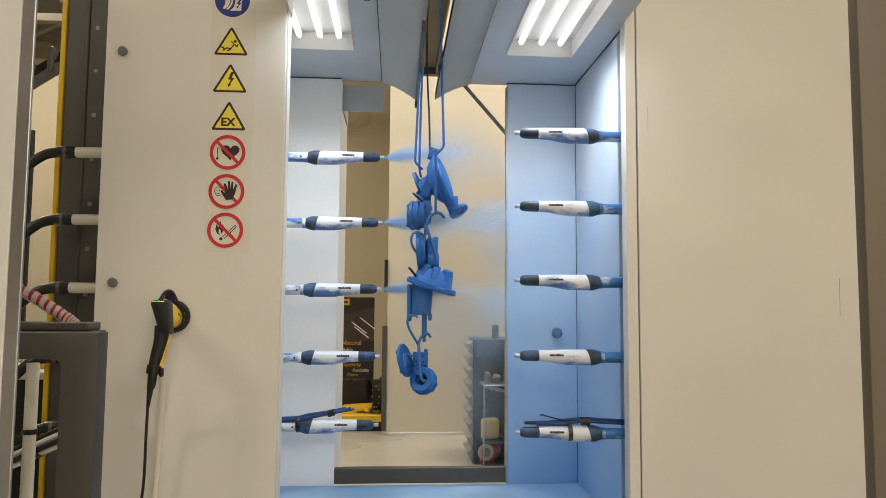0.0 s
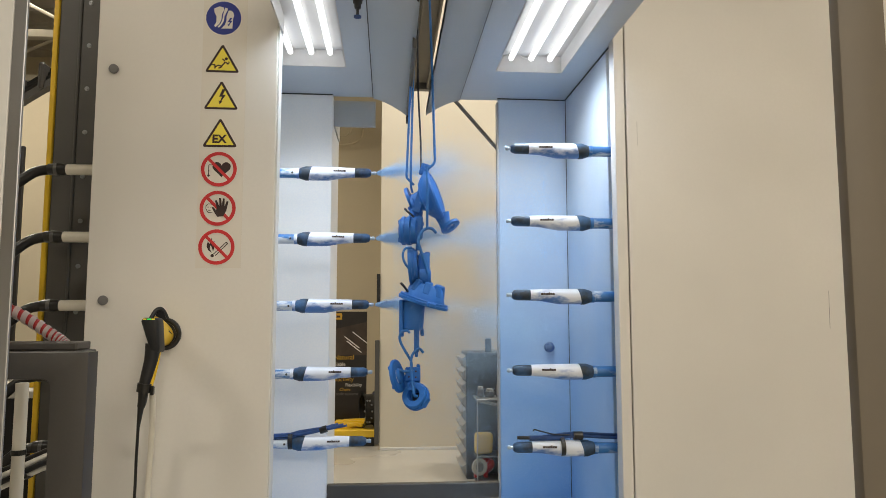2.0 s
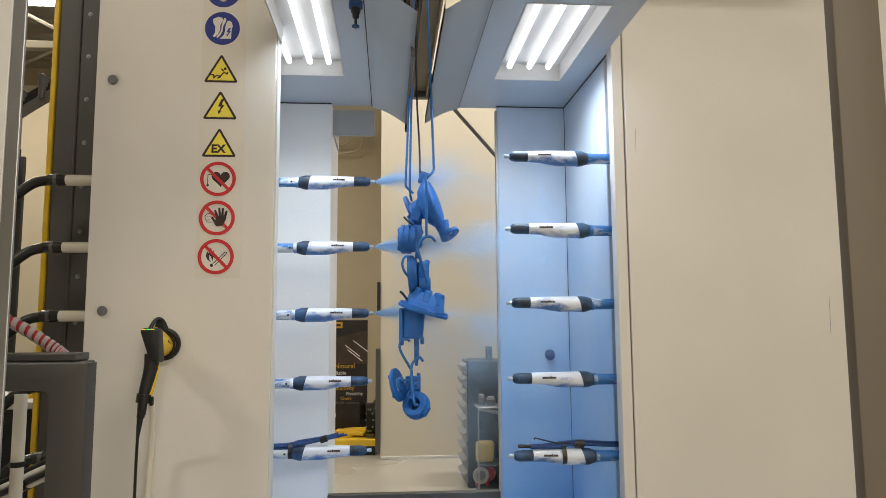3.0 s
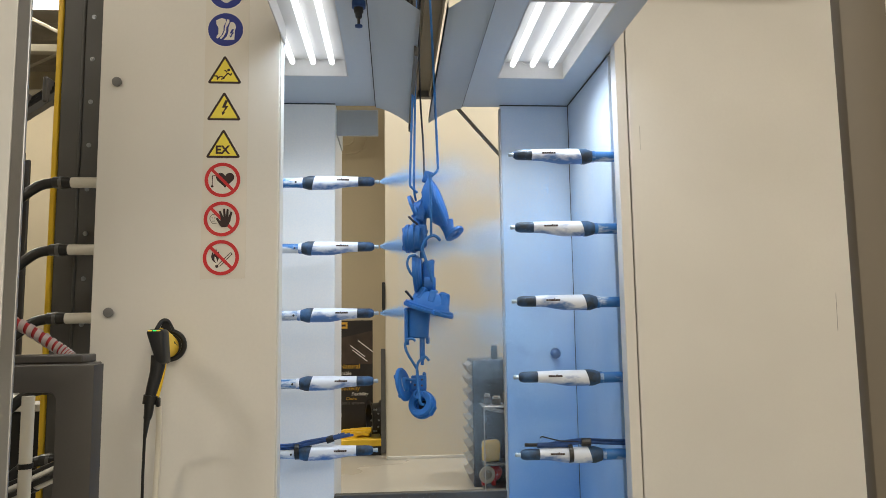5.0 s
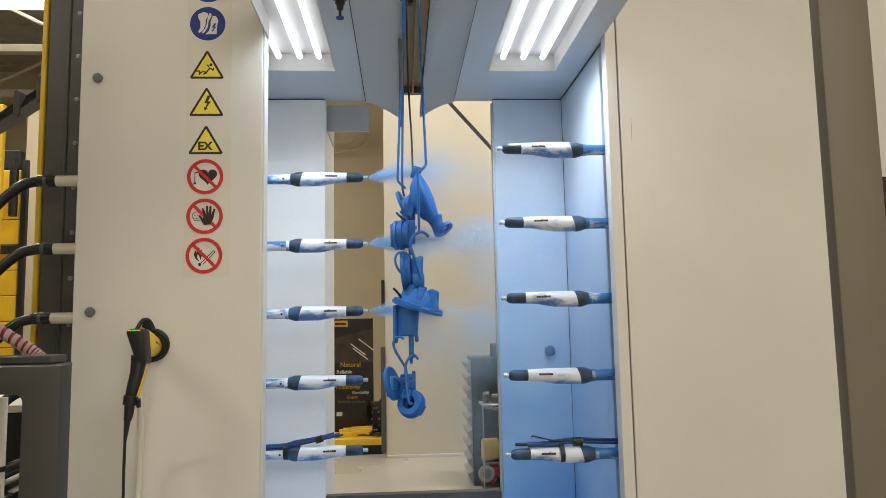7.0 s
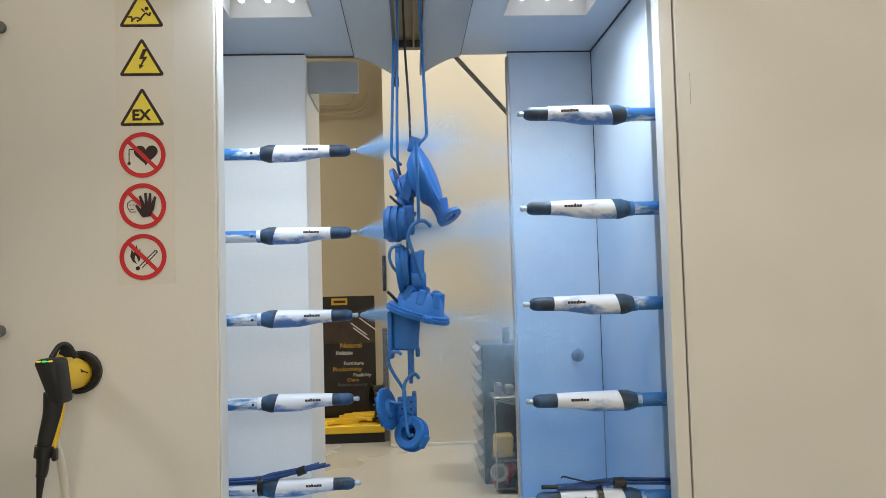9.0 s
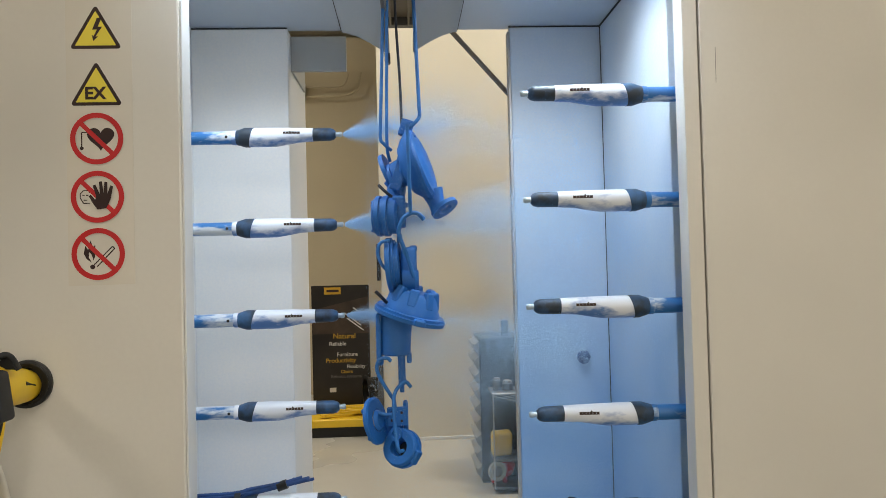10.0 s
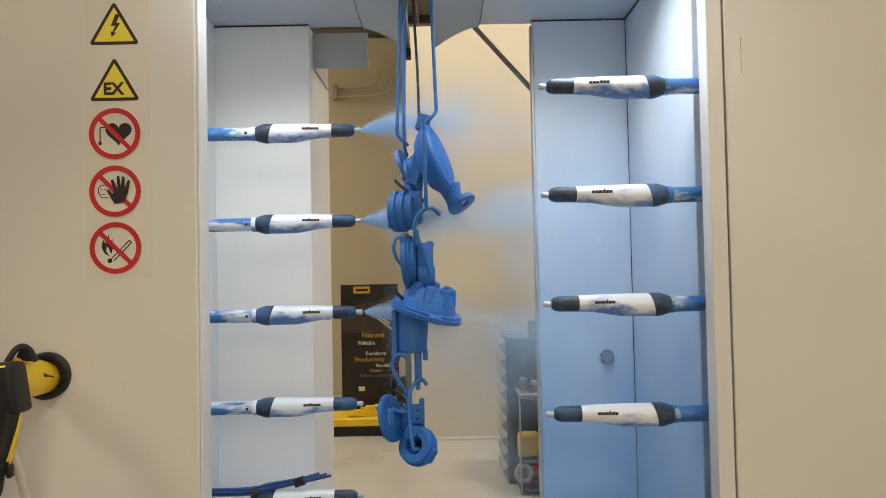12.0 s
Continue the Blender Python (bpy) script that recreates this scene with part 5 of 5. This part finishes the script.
wire("wire_hook", [(0.104, 2.5, 2.56), (0.104, 2.5, 2.2), (0.107, 2.49, 1.90), (0.115, 2.46, 1.7), (0.117, PY + 0.02, 1.56)], 0.0036, DARK_WIRE, "long dark bare wire hook from the conveyor")
wire("wire_hook", [(0.135, 2.5, 2.56), (0.146, 2.44, 2.2), (0.151, 2.39, 1.96), (0.153, 2.38, 1.88), (0.160, PY - 0.06, 1.62), (0.160, PY - 0.06, 1.588), (0.146, PY - 0.07, 1.568), (0.128, PY - 0.06, 1.556)], 0.0045, BLUE_WIRE, "thick blue coated wire hook from the conveyor")
wire("wire_hook", [(0.130, PY - 0.11, 1.56), (0.131, PY - 0.11, 1.50), (0.132, PY - 0.105, 1.42), (0.133, PY - 0.09, 1.352)], 0.0045, BLUE_WIRE, "straight blue coated wire between castings", 4)
wire("cross_hook", [(0.058, PY - 0.04, 1.425), (0.072, PY - 0.05, 1.41), (0.09, PY - 0.05, 1.395)], 0.004, DARK_WIRE, "short dark wire stub under the pump casting", 4)
wire("s_hook", [(0.165, PY - 0.07, 1.338), (0.150, PY - 0.075, 1.352), (0.132, PY - 0.08, 1.352), (0.114, PY - 0.08, 1.338), (0.104, PY - 0.075, 1.31), (0.112, PY - 0.07, 1.28), (0.128, PY - 0.05, 1.235), (0.138, PY - 0.04, 1.20)], 0.0052, BLUE_WIRE, "bent blue coated hook between castings")
wire("s_hook", [(0.082, PY - 0.05, 1.29), (0.060, PY - 0.05, 1.285), (0.052, PY - 0.05, 1.262), (0.060, PY - 0.05, 1.235), (0.078, PY - 0.045, 1.212)], 0.0042, BLUE_WIRE, "looped blue coated hook between castings")
wire("cross_hook", [(0.045, PY - 0.05, 1.168), (0.055, PY - 0.05, 1.158), (0.07, PY - 0.03, 1.14)], 0.0042, DARK_WIRE, "short dark wire stub at the bell housing", 3)
wire("s_hook", [(0.078, PY - 0.04, 0.998), (0.068, PY - 0.04, 1.006), (0.05, PY - 0.04, 1.002), (0.043, PY - 0.04, 0.982), (0.052, PY - 0.04, 0.955), (0.074, PY - 0.04, 0.918), (0.083, PY - 0.035, 0.900), (0.082, PY - 0.03, 0.872), (0.062, PY - 0.03, 0.868), (0.044, PY - 0.03, 0.874)], 0.0045, BLUE_WIRE, "curved blue coated hook holding the lowest castings")
wire("s_hook", [(0.125, PY - 0.02, 0.93), (0.112, PY - 0.02, 0.944), (0.098, PY - 0.03, 0.938), (0.084, PY - 0.045, 0.918), (0.082, PY - 0.06, 0.88), (0.086, PY - 0.075, 0.83), (0.092, PY - 0.085, 0.795), (0.102, PY - 0.07, 0.79)], 0.0045, BLUE_WIRE, "curved blue coated hook holding the lowest castings")

# ---- airborne powder ----
rng = np.random.default_rng(11)


def powder(name, centres, sizes, label):
    """Loose powder flakes, each one tiny triangle turned at random."""
    n = len(centres)
    a = rng.normal(size=(n, 3))
    b = rng.normal(size=(n, 3))
    a /= np.linalg.norm(a, axis=1)[:, None]
    b -= a * (a * b).sum(1)[:, None]
    b /= np.linalg.norm(b, axis=1)[:, None]
    verts = np.empty((n, 3, 3), np.float32)
    for k in range(3):
        t = 2 * math.pi * k / 3
        verts[:, k] = centres + sizes[:, None] * (a * math.cos(t) + b * math.sin(t))
    me = bpy.data.meshes.new(name)
    me.vertices.add(3 * n)
    me.loops.add(3 * n)
    me.polygons.add(n)
    me.vertices.foreach_set("co", verts.ravel())
    me.loops.foreach_set("vertex_index", np.arange(3 * n, dtype=np.int32))
    me.polygons.foreach_set("loop_start", np.arange(0, 3 * n, 3, dtype=np.int32))
    me.update(calc_edges=True)
    me.materials.append(MIST)
    return tagged(new(name, me), label, "powder cloud", "", "stuff")


def flow(n, freq, seed):
    """A smooth uneven field over x and z, for the drift of the cloud."""
    r = np.random.default_rng(seed)
    k, ph = r.normal(0, freq, (9, 3)), r.random(9) * 6.28
    return lambda p: np.sin(p @ k.T + ph).sum(1) / 4.5


def jet(z, count, spread):
    u = np.minimum(rng.exponential(0.58, count), 2.4)
    r = (0.003 + spread * u ** 0.9) * np.abs(rng.normal(0, 0.5, count))
    a = rng.random(count) * 2 * math.pi
    return np.stack([tip_x + 0.25 * u, 2.6 - 0.17 * np.minimum(u, 1.1) + r * np.cos(a), z + r * np.sin(a) + (0.008 * np.sin(u * 7 + z * 11) - 0.012 * u) * u], 1)


tip_x = -0.332 + 0.287
for i, (count, spread) in enumerate(((230000, 0.095), (340000, 0.085), (220000, 0.075))):
    c = jet(ZL + 0.005 - GAP * i, count, spread)
    powder("powder_jet", c, rng.uniform(0.0003, 0.0006, count), "pale blue powder jet leaving a spray nozzle")
clouds = []
for x, z, sx, sz, count in ((0.22, ZL - 0.02, 0.09, 0.06, 230000), (0.26, ZL - GAP, 0.12, 0.06, 480000), (0.32, ZL - 2 * GAP - 0.03, 0.14, 0.09, 440000), (0.40, 1.0, 0.17, 0.22, 720000), (0.52, 0.75, 0.15, 0.22, 700000), (0.48, 1.2, 0.15, 0.2, 390000)):
    clouds.append(np.stack([rng.normal(x, sx, count), rng.normal(2.5, 0.09, count), rng.normal(z, sz, count)], 1))
c = np.concatenate(clouds)
field = flow(len(c), 9.0, 3)(c) + 0.6 * flow(len(c), 24.0, 4)(c)
c = c[(field + rng.normal(0, 0.45, len(c)) > -0.25) & (c[:, 0] > 0.02) & (c[:, 0] < 0.74) & (c[:, 1] > 2.27) & (c[:, 1] < 2.85) & (c[:, 2] > 0.33) & (c[:, 2] < 1.9)]
powder("powder_cloud", c, rng.uniform(0.0003, 0.0006, len(c)), "drifting cloud of fine pale blue powder")
